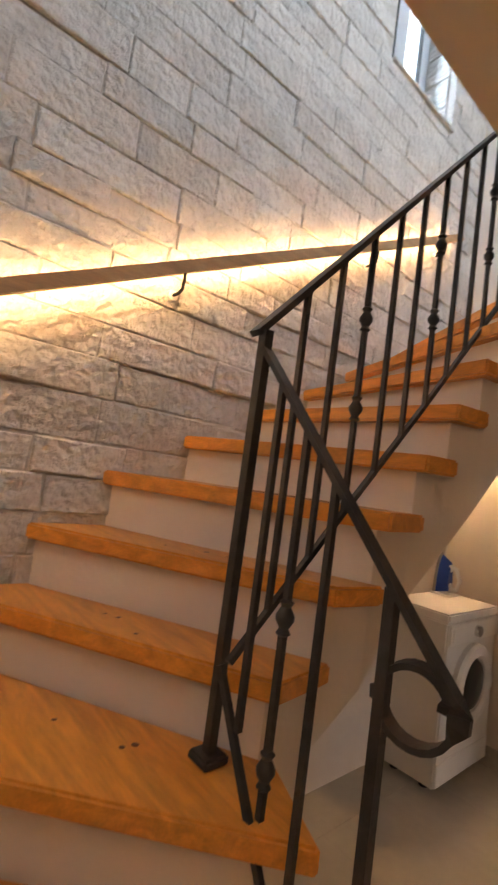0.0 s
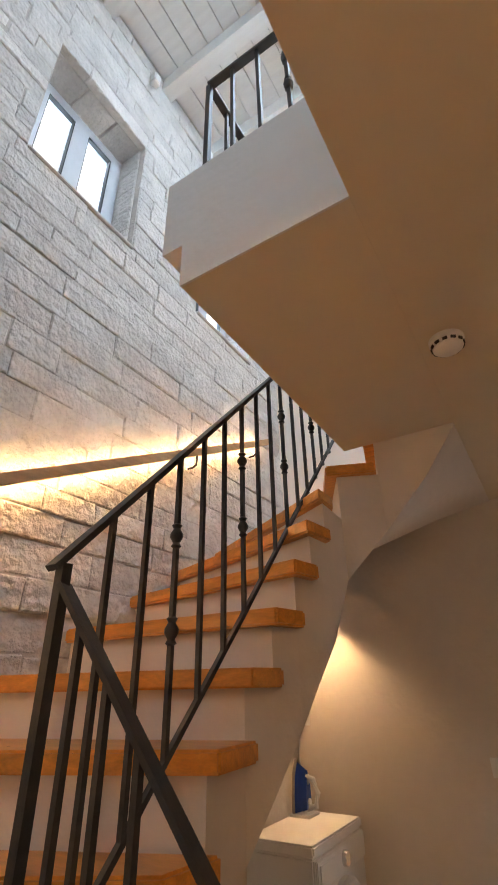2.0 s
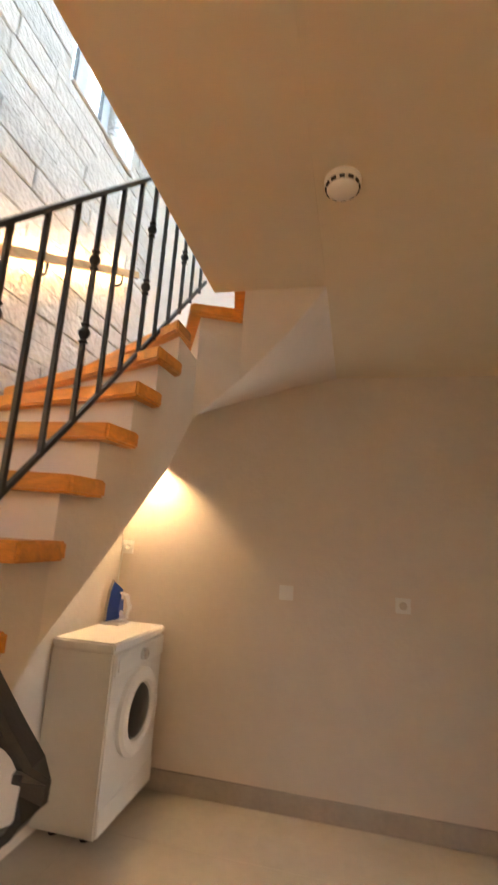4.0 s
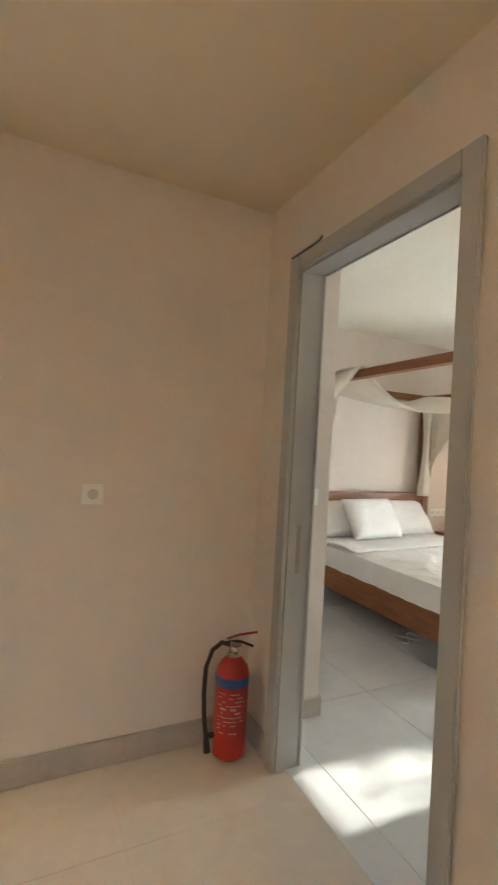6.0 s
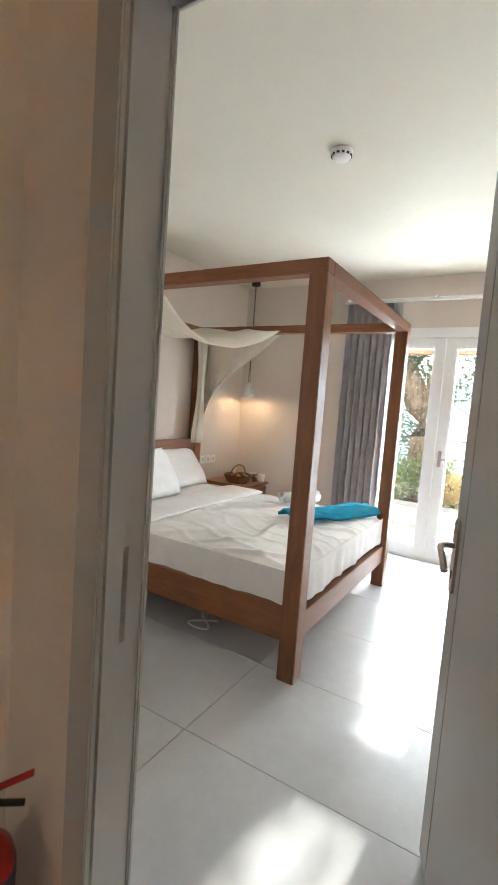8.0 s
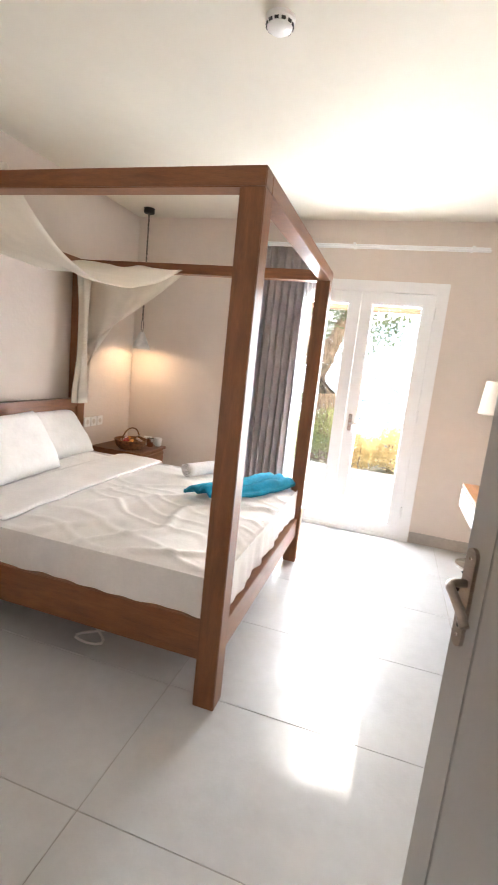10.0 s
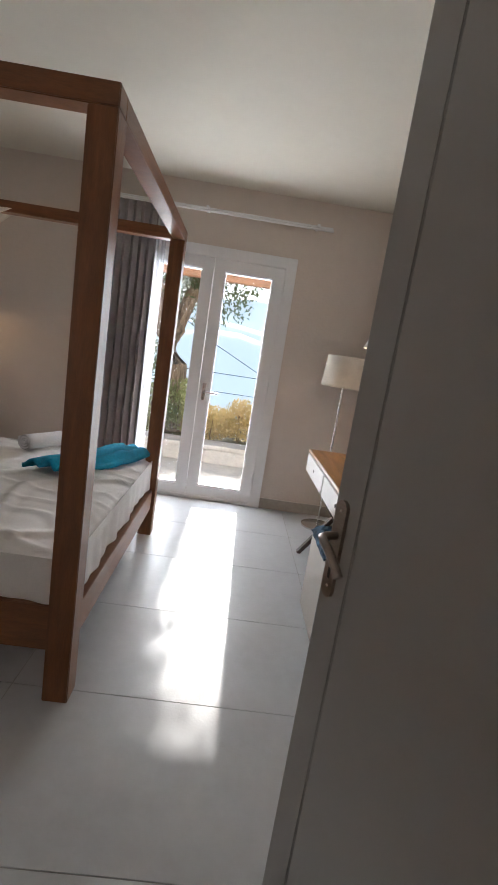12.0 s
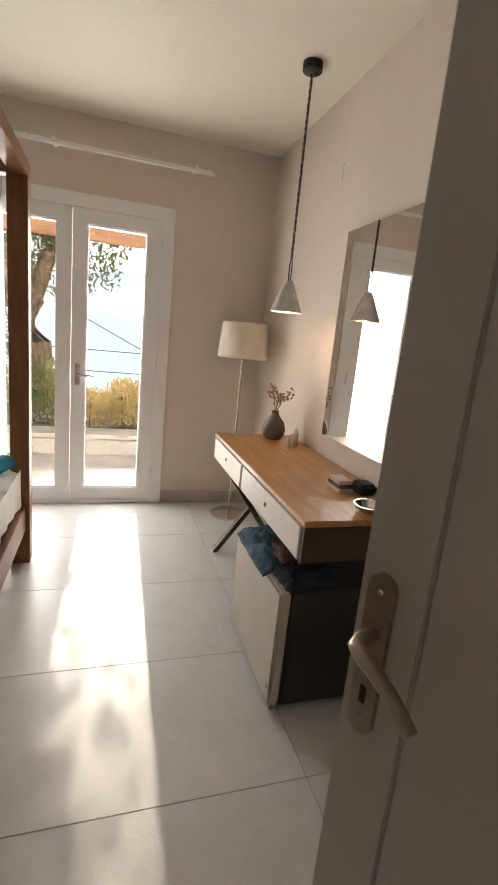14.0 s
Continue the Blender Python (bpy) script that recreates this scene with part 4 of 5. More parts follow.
curtain("sheer_curtain", "thin white sheer curtain gathered beside the glass", M_SHEER, XW - 0.045, 0.20, 0.34, 0.015, 2.30, 5, 0.014, 0.0)


def bed():
    x0, x1, y0, y1 = 1.31, 2.925, -0.065, YH - 0.012
    p, zt = 0.088, 1.955
    b = thing("four_poster_bed", "reddish brown wooden four-poster bed, made up in white", "bed", ((x0 + x1) / 2, (y0 + y1) / 2, 0))
    for x, y in ((x0, y0), (x1 - p, y0), (x0, y1 - p), (x1 - p, y1 - p)):
        part("post", box(bmesh.new(), x, y, 0, x + p, y + p, zt - 0.065, bevel=0.003), M_BEDWOOD, b)
    h = 0.075
    part("canopy_rail", box(bmesh.new(), x0, y0, zt - 0.0645, x0 + h, y1, zt, bevel=0.003), M_BEDWOOD_H, b)
    part("canopy_rail", box(bmesh.new(), x1 - h, y0, zt - 0.0645, x1, y1, zt, bevel=0.003), M_BEDWOOD_H, b)
    part("canopy_rail", box(bmesh.new(), x0 + h + 0.0005, y0, zt - 0.0645, x1 - h - 0.0005, y0 + h, zt, bevel=0.003), M_BEDWOOD_H, b)
    part("canopy_rail", box(bmesh.new(), x0 + h + 0.0005, y1 - h, zt - 0.0645, x1 - h - 0.0005, y1, zt, bevel=0.003), M_BEDWOOD_H, b)
    part("side_rail", box(bmesh.new(), x0 + 0.02, y0 + p, 0.185, x0 + 0.055, y1 - p, 0.355, bevel=0.003), M_BEDWOOD_H, b)
    part("side_rail", box(bmesh.new(), x1 - 0.055, y0 + p, 0.185, x1 - 0.02, y1 - p, 0.355, bevel=0.003), M_BEDWOOD_H, b)
    part("foot_rail", box(bmesh.new(), x0 + p, y0 + 0.02, 0.185, x1 - p, y0 + 0.055, 0.315, bevel=0.003), M_BEDWOOD_H, b)
    part("headboard", boxes((x0 + p, y1 - 0.075, 0.42, x1 - p, y1 - 0.04, 0.86), (x0 + p, y1 - 0.085, 0.862, x1 - p, y1 - 0.03, 0.925)), M_BEDWOOD_H, b)
    part("slat_base", box(bmesh.new(), x0 + 0.06, y0 + 0.06, 0.24, x1 - 0.06, y1 - 0.08, 0.27), M_BEDWOOD_H, b)

    m = thing("mattress", "thick white mattress on the bed frame", "mattress", ((x0 + x1) / 2, 0.9, 0.28))
    part("core", box(bmesh.new(), x0 + 0.07, y0 + 0.075, 0.275, x1 - 0.07, y1 - 0.10, 0.50, bevel=0.03), M_LINEN, m)

    # the sheet lies over the mattress and hangs to the rails, creased towards the foot
    noise.seed_set(7)
    bm = bmesh.new()
    xa, xb, ya, yb = x0 + 0.045, x1 - 0.045, y0 + 0.05, y1 - 0.12

    def cover(u, v):
        U, V = u * 1.44 - 0.22, v * 1.18 - 0.18
        cu, cv = min(max(U, 0), 1), min(max(V, 0), 1)
        x, y = xa + (xb - xa) * cu, ya + (yb - ya) * cv
        du, dv = max(-U, U - 1, 0) * 0.9, max(-V, 0) * 1.05
        drop = max(du, dv)
        z = 0.525 - drop
        crease = 0
        if drop == 0:
            q = 1 - cv
            ridge = math.sin(38 * (cu * 0.62 + cv * 0.8) + 7 * noise.noise((cu * 3, cv * 3, 0)))
            ridge2 = math.sin(66 * (cu * 0.9 - cv * 0.35) + 8 * noise.noise((cu * 4, cv * 4, 5)))
            crease = 0.016 * max(ridge, 0) ** 4 * (0.2 + q) + 0.009 * max(ridge2, 0) ** 4 * (0.4 + 0.6 * q) + 0.012 * noise.noise((cu * 7, cv * 9, 3))
            edge = min(cu, 1 - cu, cv, 1) * 12
            z += crease - 0.03 * math.exp(-edge * 2.2)
        else:
            s = (y if du >= dv else x) * 17
            wave = 0.007 * math.sin(s + 2 * math.sin(s * 0.37)) + 0.004 * math.sin(2.7 * s)
            k = min(drop * 6, 1)
            if du >= dv:
                x += (-1 if U < 0 else 1) * (0.008 + wave * k)
            if dv >= du and dv > 0:
                y -= 0.008 + wave * k
            z = max(z, 0.338 + 0.003 * math.sin(s * 0.8))
        return (x, y, z)
    sheet(bm, 150, 150, cover)
    sh = solid("bed_sheet", bm, M_LINEN, "creased white cotton sheet hanging over the bed's sides", "bed sheet", smooth=75)
    thicken(sh, 0.003)

    # a turned-back top sheet in a straight band
    bm = bmesh.new()
    sheet(bm, 60, 16, lambda u, v: (xa + 0.02 + (xb - xa - 0.04) * u, 1.02 + 0.36 * v + 0.02 * math.sin(3 * u), 0.538 + 0.010 * math.sin(math.pi * v) + 0.006 * noise.noise((u * 9, v * 3, 9))))
    thicken(solid("folded_top_sheet", bm, M_LINEN, "folded edge of a white top sheet", "bed sheet", smooth=75), 0.012)


bed()


def pillow(x, y, z, w, h, lean, turn, seed):
    bm = bmesh.new()
    noise.seed_set(seed)
    n = 22

    def face(sign):
        def f(u, v):
            a, b = 2 * u - 1, 2 * v - 1
            e = max(1 - a ** 4, 0) * max(1 - b ** 4, 0)
            pinch = 1 - 0.06 * (a * a + b * b) + 0.09 * a * a * b * b
            d = sign * (0.085 * e ** 0.6 * (1 + 0.12 * noise.noise((a * 2, b * 2, sign))) + 0.004 * noise.noise((a * 8, b * 8, sign)) * e)
            return (a * w / 2 * pinch, d, b * h / 2 * pinch + h / 2)
        return f
    sheet(bm, n, n, face(1))
    sheet(bm, n, n, face(-1))
    bmesh.ops.remove_doubles(bm, verts=bm.verts[:], dist=0.0008)
    ob = solid("pillow", bm, M_PILLOW, "plump white pillow leaning on the headboard", "pillow", "pillows on the bed", smooth=80)
    ob.matrix_world = pose(x, y, z, lean, 0, turn)
    return ob


pillow(2.55, 1.60, 0.525, 0.66, 0.40, -38, 3, 3)
pillow(1.80, 1.60, 0.525, 0.66, 0.40, -38, -2, 4)
pillow(1.98, 1.42, 0.53, 0.64, 0.42, -32, 6, 5)

# canopy cloth over the head of the bed
bm = bmesh.new()
noise.seed_set(2)


def canopy(u, v):
    x = 1.29 + 1.66 * u
    sag = 4 * u * (1 - u)
    y = 0.94 + 0.84 * v + 0.12 * sag * (1 - v)
    z = 1.972 - (0.27 - 0.12 * v) * sag - 0.02 * math.sin(9 * v + 2 * u) * sag + 0.012 * noise.noise((u * 6, v * 8, 1))
    return (x, y, z)


sheet(bm, 50, 24, canopy)
for xs in (-1, 1):
    base = 1.285 if xs < 0 else 2.95

    def tail(u, v, base=base, xs=xs):
        top_y = 0.96 + 0.84 * u
        y = top_y + (1.80 - top_y) * (v ** 1.15)
        drop = 0.60 + 0.42 * u
        return (base + xs * (0.012 + 0.02 * math.sin(14 * u + 3 * v)) * (1 - 0.3 * v), y, 1.965 - v * drop)
    sheet(bm, 26, 22, tail)
thicken(solid("canopy_cloth", bm, M_NET, "cream muslin draped over the bed canopy", "canopy", smooth=75), 0.002)
for x in (1.43, 2.80):
    bm = bmesh.new()
    sheet(bm, 20, 20, lambda u, v, x=x: (x + (0.07 - 0.045 * math.sin(math.pi * min(v * 1.1, 1))) * math.cos(2 * math.pi * u) * (1 + 0.25 * math.sin(10 * math.pi * u)), 1.72 + 0.035 * math.sin(2 * math.pi * u), 1.90 - 1.0 * v))
    thicken(solid("canopy_drape", bm, M_NET, "gathered cream muslin hanging by the bed post", "drape", smooth=75), 0.002)


# towels at the foot of the bed
def rolled_towel():
    bm = bmesh.new()
    rings = []
    for k in range(70):
        a = k * 0.28
        r = 0.012 + 0.0027 * k / 1.6 + 0.0
        rings.append((r * math.cos(a), r * math.sin(a)))
    rmax = max(math.hypot(*q) for q in rings)
    sheet(bm, 69, 8, lambda u, v: (0.34 * (v - 0.5), rings[round(u * 69)][0] * 0.44, rings[round(u * 69)][1] * 0.40 + 0.052))
    ob = solid("rolled_towel", bm, M_TOWEL, "rolled white bath towel on the bed", "towel", smooth=80)
    thicken(ob, 0.005)
    ob.matrix_world = pose(2.70, 0.60, 0.545, 0, 0, -28)


rolled_towel()
bm = bmesh.new()
noise.seed_set(11)


def teal(u, v):
    x = 2.16 + 0.66 * u + 0.06 * v
    y = 0.30 - 0.30 * u + 0.24 * v - 0.05 * math.sin(3 * u)
    z = 0.575 + 0.03 * noise.noise((u * 4, v * 4, 0)) + 0.012 * math.sin(18 * v + 5 * u) - 0.03 * abs(2 * v - 1) ** 4
    return (x, y, max(z, 0.548))


sheet(bm, 40, 24, teal)
thicken(solid("beach_towel", bm, M_TEAL, "crumpled turquoise beach towel on the bed", "towel", smooth=70), 0.022, 1)


def pendant(x, y, ceiling, shade_top):
    t = thing("pendant_lamp", "small concrete cone pendant lamp on a twisted cord, lit", "pendant lamp", (x, y, ceiling), "pendant lamps")
    part("canopy", lathe(bmesh.new(), [(0.045, 0), (0.045, -0.035), (0.038, -0.04), (0.0, -0.041)], (x, y, ceiling), 22), M_RUBBER, t)
    for k in (-1, 1):
        pts = []
        z0, z1 = ceiling - 0.04, shade_top + 0.10
        for i in range(110):
            a = i * 0.75 + (0 if k < 0 else math.pi)
            pts.append((x + 0.0032 * math.cos(a), y + 0.0032 * math.sin(a), z0 + (z1 - z0) * i / 109))
        part("cord", sweep(bmesh.new(), pts, 0.0042, None, 5), M_CORD if k < 0 else M_VASE, t)
    loop = [(x + 0.018 * math.sin(a), y, shade_top + 0.05 - 0.055 * math.cos(a)) for a in np.linspace(0, 2 * math.pi, 20)]
    part("cord_loop", sweep(bmesh.new(), loop, 0.0028, None, 6), M_CORD, t)
    part("shade", lathe(bmesh.new(), [(0.018, shade_top), (0.022, shade_top - 0.01), (0.042, shade_top - 0.055), (0.078, shade_top - 0.142), (0.080, shade_top - 0.15), (0.074, shade_top - 0.148), (0.036, shade_top - 0.055), (0.012, shade_top - 0.02)], (x, y, 0), 32), M_CONCRETE, t, "grey concrete cone")
    part("bulb", lathe(bmesh.new(), [(0.0, shade_top - 0.135), (0.02, shade_top - 0.125), (0.024, shade_top - 0.105), (0.012, shade_top - 0.07), (0.0, shade_top - 0.06)], (x, y, 0), 14), M_BULB, t, "glowing bulb")


pendant(2.63, -1.28, HB, 1.575)
pendant(3.51, 1.641, HB, 1.50)


def desk():
    x0, x1, y0, y1, zt = 1.63, 2.97, -1.515, -1.052, 0.722
    d = thing("writing_desk", "honey oak writing desk with two pale drawers and crossed legs", "desk", ((x0 + x1) / 2, (y0 + y1) / 2, 0))
    part("top", box(bmesh.new(), x0, y0, zt - 0.022, x1, y1, zt, bevel=0.003), M_OAK, d)
    part("case", boxes((x0, y0, 0.575, x0 + 0.018, y1 - 0.002, zt - 0.022), (x1 - 0.018, y0, 0.575, x1, y1 - 0.002, zt - 0.022), (x0 + 0.018, y0, 0.575, x1 - 0.018, y0 + 0.015, zt - 0.022), (x0 + 0.018, y0 + 0.015, 0.575, x1 - 0.018, y1 - 0.02, 0.588), (2.355, y0 + 0.015, 0.588, 2.375, y1 - 0.002, zt - 0.022)), M_WALNUT, d, "walnut carcass with its backlit shade put into the colour", smooth=0)
    for a, b in ((x0 + 0.021, 2.352), (2.378, x1 - 0.021)):
        dr = part("drawer", box(bmesh.new(), a, y1 - 0.018, 0.578, b, y1 + 0.004, zt - 0.026, bevel=0.003), M_DRAWER, d, "greige drawer front")
        part("finger_pull", lathe(bmesh.new(), [(0.010, 0.0), (0.009, 0.003)], ((a + b) / 2, y1 + 0.004, 0.64), 14, "y"), M_WALNUT, dr)
    for x in (x0 + 0.10, x1 - 0.10):
        for ya, yb in ((y0 + 0.03, y1 - 0.03), (y1 - 0.03, y0 + 0.03)):
            s = 0.06 if x < 2 else -0.06
            part("leg", sweep(bmesh.new(), [(x + s * (ya - y0), ya, 0.575), (x - s * 0.3, yb, 0.0)], 0.02, 0.013, 4), M_WALNUT, d, "slanted dark walnut leg")


desk()


def fridge():
    x0, x1, y0, y1, zt = 1.63, 2.17, -1.47, -1.0, 0.47
    f = thing("mini_fridge", "small fridge with cream door and dark sides, shade put into their colour", "fridge", ((x0 + x1) / 2, (y0 + y1) / 2, 0))
    part("body", box(bmesh.new(), x0 + 0.006, y0, 0.02, x1, y1 - 0.045, zt, bevel=0.006), M_FRIDGE_SIDE, f)
    door = part("door", box(bmesh.new(), x0, y1 - 0.042, 0.025, x1, y1, zt - 0.004, bevel=0.01), M_FRIDGE, f, "cream fridge door")
    part("hinge", box(bmesh.new(), x0 + 0.01, y1 - 0.035, 0.01, x0 + 0.06, y1 - 0.01, 0.024), M_STEEL, door)
    part("badge", box(bmesh.new(), x0 + 0.02, y1, 0.085, x0 + 0.034, y1 + 0.002, 0.105, bevel=0.001), M_CHROME, door)
    for x, y in ((x0 + 0.05, y0 + 0.05), (x1 - 0.05, y0 + 0.05), (x0 + 0.05, y1 - 0.09), (x1 - 0.05, y1 - 0.09)):
        part("foot", lathe(bmesh.new(), [(0.018, 0), (0.018, 0.02)], (x, y, 0), 10), M_RUBBER, f)


fridge()


def cloth_heap(name, label, mat, x, y, z, w, d, h, seed, hang=0.0):
    bm = bmesh.new()
    noise.seed_set(seed)

    def f(u, v):
        a, b = 2 * u - 1, 2 * v - 1
        e = max(1 - a * a, 0) * max(1 - b * b, 0)
        q = (x + a * w / 2 * (1 + 0.18 * noise.noise((b * 2, 1, seed))), y + b * d / 2 * (1 + 0.2 * noise.noise((a * 2, 4, seed))))
        zz = z + h * e ** 0.5 * (0.55 + 0.7 * abs(noise.noise((a * 2.6, b * 2.6, seed * 1.3)))) + 0.015 * noise.noise((a * 9, b * 9, 2)) * e ** 0.3
        if hang and b > 0.72:
            zz -= hang * (b - 0.72) / 0.28
        return (*q, max(zz, z - hang))
    sheet(bm, 36, 36, f)
    return thicken(solid(name, bm, mat, label, "clothes", "clothes on the fridge", smooth=70), 0.006)


cloth_heap("folded_clothes", "crumpled blue patterned clothes on the small fridge", M_BLUECLOTH, 1.95, -1.10, 0.475, 0.36, 0.235, 0.06, 3, 0.02)
cloth_heap("folded_clothes", "crumpled brown patterned scarf among the clothes", M_BROWNCLOTH, 1.86, -1.13, 0.505, 0.20, 0.16, 0.045, 6)
cloth_heap("folded_clothes", "dark navy garment on the fridge corner", material("navy_cloth", (0.015, 0.02, 0.032), 0.9, vary=0.3, scale=20, bump=0.003), 1.72, -1.13, 0.475, 0.16, 0.22, 0.045, 9)


def wall_mirror():
    x0, x1, z0, z1 = 1.856, 2.51, 0.83, 1.82
    m = thing("wall_mirror", "frameless rectangular mirror on the wall over the desk", "mirror", ((x0 + x1) / 2, YM + 0.01, z0))
    part("backing", box(bmesh.new(), x0 + 0.004, YM, z0 + 0.004, x1 - 0.004, YM + 0.018, z1 - 0.004), M_WALNUT, m)
    bm = bmesh.new()
    box(bm, x0, YM + 0.019, z0, x1, YM + 0.024, z1)
    bmesh.ops.bevel(bm, geom=[e for e in bm.edges if all(v.co.y > YM + 0.022 for v in e.verts)], offset=0.004, segments=1, affect="EDGES")
    part("glass", bm, M_MIRROR, m, "clear mirror glass", smooth=0)


wall_mirror()


def floor_lamp():
    x, y = 3.47, -1.315
    t = thing("floor_lamp", "floor lamp with a pleated cream shade and steel stem", "floor lamp", (x, y, 0))
    part("base", lathe(bmesh.new(), [(0.135, 0), (0.135, 0.012), (0.12, 0.018), (0.012, 0.022)], (x, y, 0), 30), M_CHROME, t)
    part("stem", lathe(bmesh.new(), [(0.009, 0.02), (0.009, 1.22)], (x, y, 0), 12), M_CHROME, t)
    bm = bmesh.new()
    n = 72
    sheet(bm, n, 12, lambda u, v: (x + (0.172 - 0.018 * v + 0.0025 * math.sin(v * 75)) * math.cos(2 * math.pi * u), y + (0.172 - 0.018 * v + 0.0025 * math.sin(v * 75)) * math.sin(2 * math.pi * u), 1.145 + 0.235 * v))
    bmesh.ops.remove_doubles(bm, verts=bm.verts[:], dist=0.0005)
    thicken(part("shade", bm, M_SHADE, t, "pleated cream fabric shade", smooth=60), 0.002)
    part("harp", sweep(bmesh.new(), [(x - 0.15, y, 1.36), (x + 0.15, y, 1.36)], 0.003), M_CHROME, t)


floor_lamp()


def vase():
    x, y, z = 2.86, -1.37, 0.722
    t = thing("vase", "dark stoneware bottle vase with dried blossom", "vase", (x, y, z))
    part("body", lathe(bmesh.new(), [(0.045, z), (0.062, z + 0.02), (0.068, z + 0.055), (0.058, z + 0.10), (0.028, z + 0.135), (0.020, z + 0.15), (0.024, z + 0.165), (0.018, z + 0.163)], (x, y, 0), 28), M_VASE, t)
    random.seed(9)
    for k in range(11):
        a, r = random.uniform(0, 6.28), random.uniform(0.03, 0.10)
        p0, p2 = Vector((x, y, z + 0.15)), Vector((x + r * math.cos(a), y + r * math.sin(a), z + random.uniform(0.22, 0.30)))
        p1 = p0.lerp(p2, 0.5) + Vector((0, 0, 0.02))
        st = part("stem", sweep(bmesh.new(), [p0, p1, p2], 0.0015, None, 5), M_STEM, t)
        bm = bmesh.new()
        for j in range(9):
            c = p2 + Vector([random.uniform(-0.022, 0.022) for _ in range(3)])
            bmesh.ops.create_icosphere(bm, subdivisions=1, radius=random.uniform(0.004, 0.009), matrix=Matrix.Translation(c))
        part("blossom", bm, M_DRY, st)


vase()


def bottle(name, label, x, y, z, r, h, mat, cap=None):
    t = thing(name, label, "bottle", (x, y, z), "toiletries")
    part("body", lathe(bmesh.new(), [(r * 0.95, z), (r, z + 0.004), (r, z + h * 0.7), (r * 0.5, z + h * 0.8), (r * 0.45, z + h * 0.84)], (x, y, 0), 16), mat, t)
    part("cap", lathe(bmesh.new(), [(r * 0.55, z + h * 0.84), (r * 0.55, z + h), (r * 0.4, z + h + 0.002)], (x, y, 0), 14), cap or M_RUBBER, t)


Z_D = 0.722
bottle("perfume_bottle", "small amber glass bottle beside the vase", 2.70, -1.44, Z_D, 0.022, 0.10, M_SHADE, M_PLASTIC)
bottle("perfume_bottle", "small clear bottle with a white cap", 2.66, -1.40, Z_D, 0.016, 0.075, M_DRAWER, M_PLASTIC)
for k, (x, y, h, r, mt) in enumerate(((1.80, -1.44, 0.17, 0.018, M_RUBBER), (1.76, -1.41, 0.15, 0.020, M_RUBBER), (1.72, -1.45, 0.14, 0.017, M_VASE), (1.70, -1.40, 0.12, 0.02, M_RUBBER), (1.84, -1.46, 0.11, 0.016, M_CHROME))):
    bottle("toiletry_bottle", "dark toiletry bottle on the desk", x, y, Z_D, r, h, mt)
t = thing("glass_case", "black sunglasses case beside the toiletries", "case", (1.88, -1.42, Z_D))
part("shell", box(bmesh.new(), 1.86, -1.46, Z_D, 1.95, -1.38, Z_D + 0.045, bevel=0.012), M_RUBBER, t)
for k in range(3):
    tagged(solid("paper_box", B(1.90 + 0.004 * k, -1.375 + 0.002 * k, Z_D + 0.016 * k, 2.0, -1.31, Z_D + 0.016 * k + 0.0155, bevel=0.002), (M_LABEL, M_BROWNCLOTH, M_LABEL)[k], "small flat carton stacked on the desk", "carton", "cartons"))
t = thing("crystal_dish", "clear ridged dish at the desk edge", "dish", (1.70, -1.30, Z_D))
part("bowl", lathe(bmesh.new(), [(0.03, Z_D), (0.05, Z_D + 0.012), (0.06, Z_D + 0.03), (0.056, Z_D + 0.03), (0.03, Z_D + 0.008)], (1.70, -1.33, 0), 18), M_CHROME, t)

# garment hanging beyond the mirror
t = thing("hanging_garment", "dark blue-grey garment hanging on a wall hook", "garment", (1.70, YM + 0.03, 1.0))
bm = bmesh.new()
sheet(bm, 16, 12, lambda u, v: (1.63 + 0.16 * u + 0.01 * math.sin(5 * v), YM + 0.03 + 0.016 * math.sin(14 * u + 2 * v), 0.98 + 0.47 * v))
thicken(part("cloth", bm, M_CURTAIN, t), 0.006)
part("hook", sweep(bmesh.new(), [(1.71, YM, 1.47), (1.71, YM + 0.03, 1.465), (1.71, YM + 0.035, 1.49)], 0.004), M_STEEL, t)
structure("wall_crack", sweep(bmesh.new(), [(2.70, YM + 0.001, 2.09), (2.703, YM + 0.001, 2.14), (2.70, YM + 0.001, 2.18)], 0.0012, None, 4), M_MORTAR, "hairline crack in the plaster", "crack")


def nightstand():
    x0, x1, y0, y1, zt = 3.12, 3.58, 1.36, 1.84, 0.50
    n = thing("nightstand", "small brown wooden nightstand beside the bed", "nightstand", ((x0 + x1) / 2, (y0 + y1) / 2, 0))
    part("top", box(bmesh.new(), x0, y0, zt - 0.025, x1, y1, zt, bevel=0.003), M_BEDWOOD_H, n)
    part("case", box(bmesh.new(), x0 + 0.02, y0 + 0.02, 0.20, x1 - 0.02, y1, zt - 0.025), M_BEDWOOD_H, n)
    dr = part("drawer", box(bmesh.new(), x0 + 0.03, y0 + 0.006, 0.30, x1 - 0.03, y0 + 0.02, zt - 0.04, bevel=0.003), M_BEDWOOD_H, n)
    part("knob", lathe(bmesh.new(), [(0.008, 0), (0.012, -0.012), (0.008, -0.018)], ((x0 + x1) / 2, y0 + 0.006, 0.39), 12, "y"), M_STEEL, dr)
    for x in (x0 + 0.03, x1 - 0.07):
        for y in (y0 + 0.03, y1 - 0.07):
            part("leg", box(bmesh.new(), x, y, 0, x + 0.04, y + 0.04, 0.20), M_BEDWOOD, n)


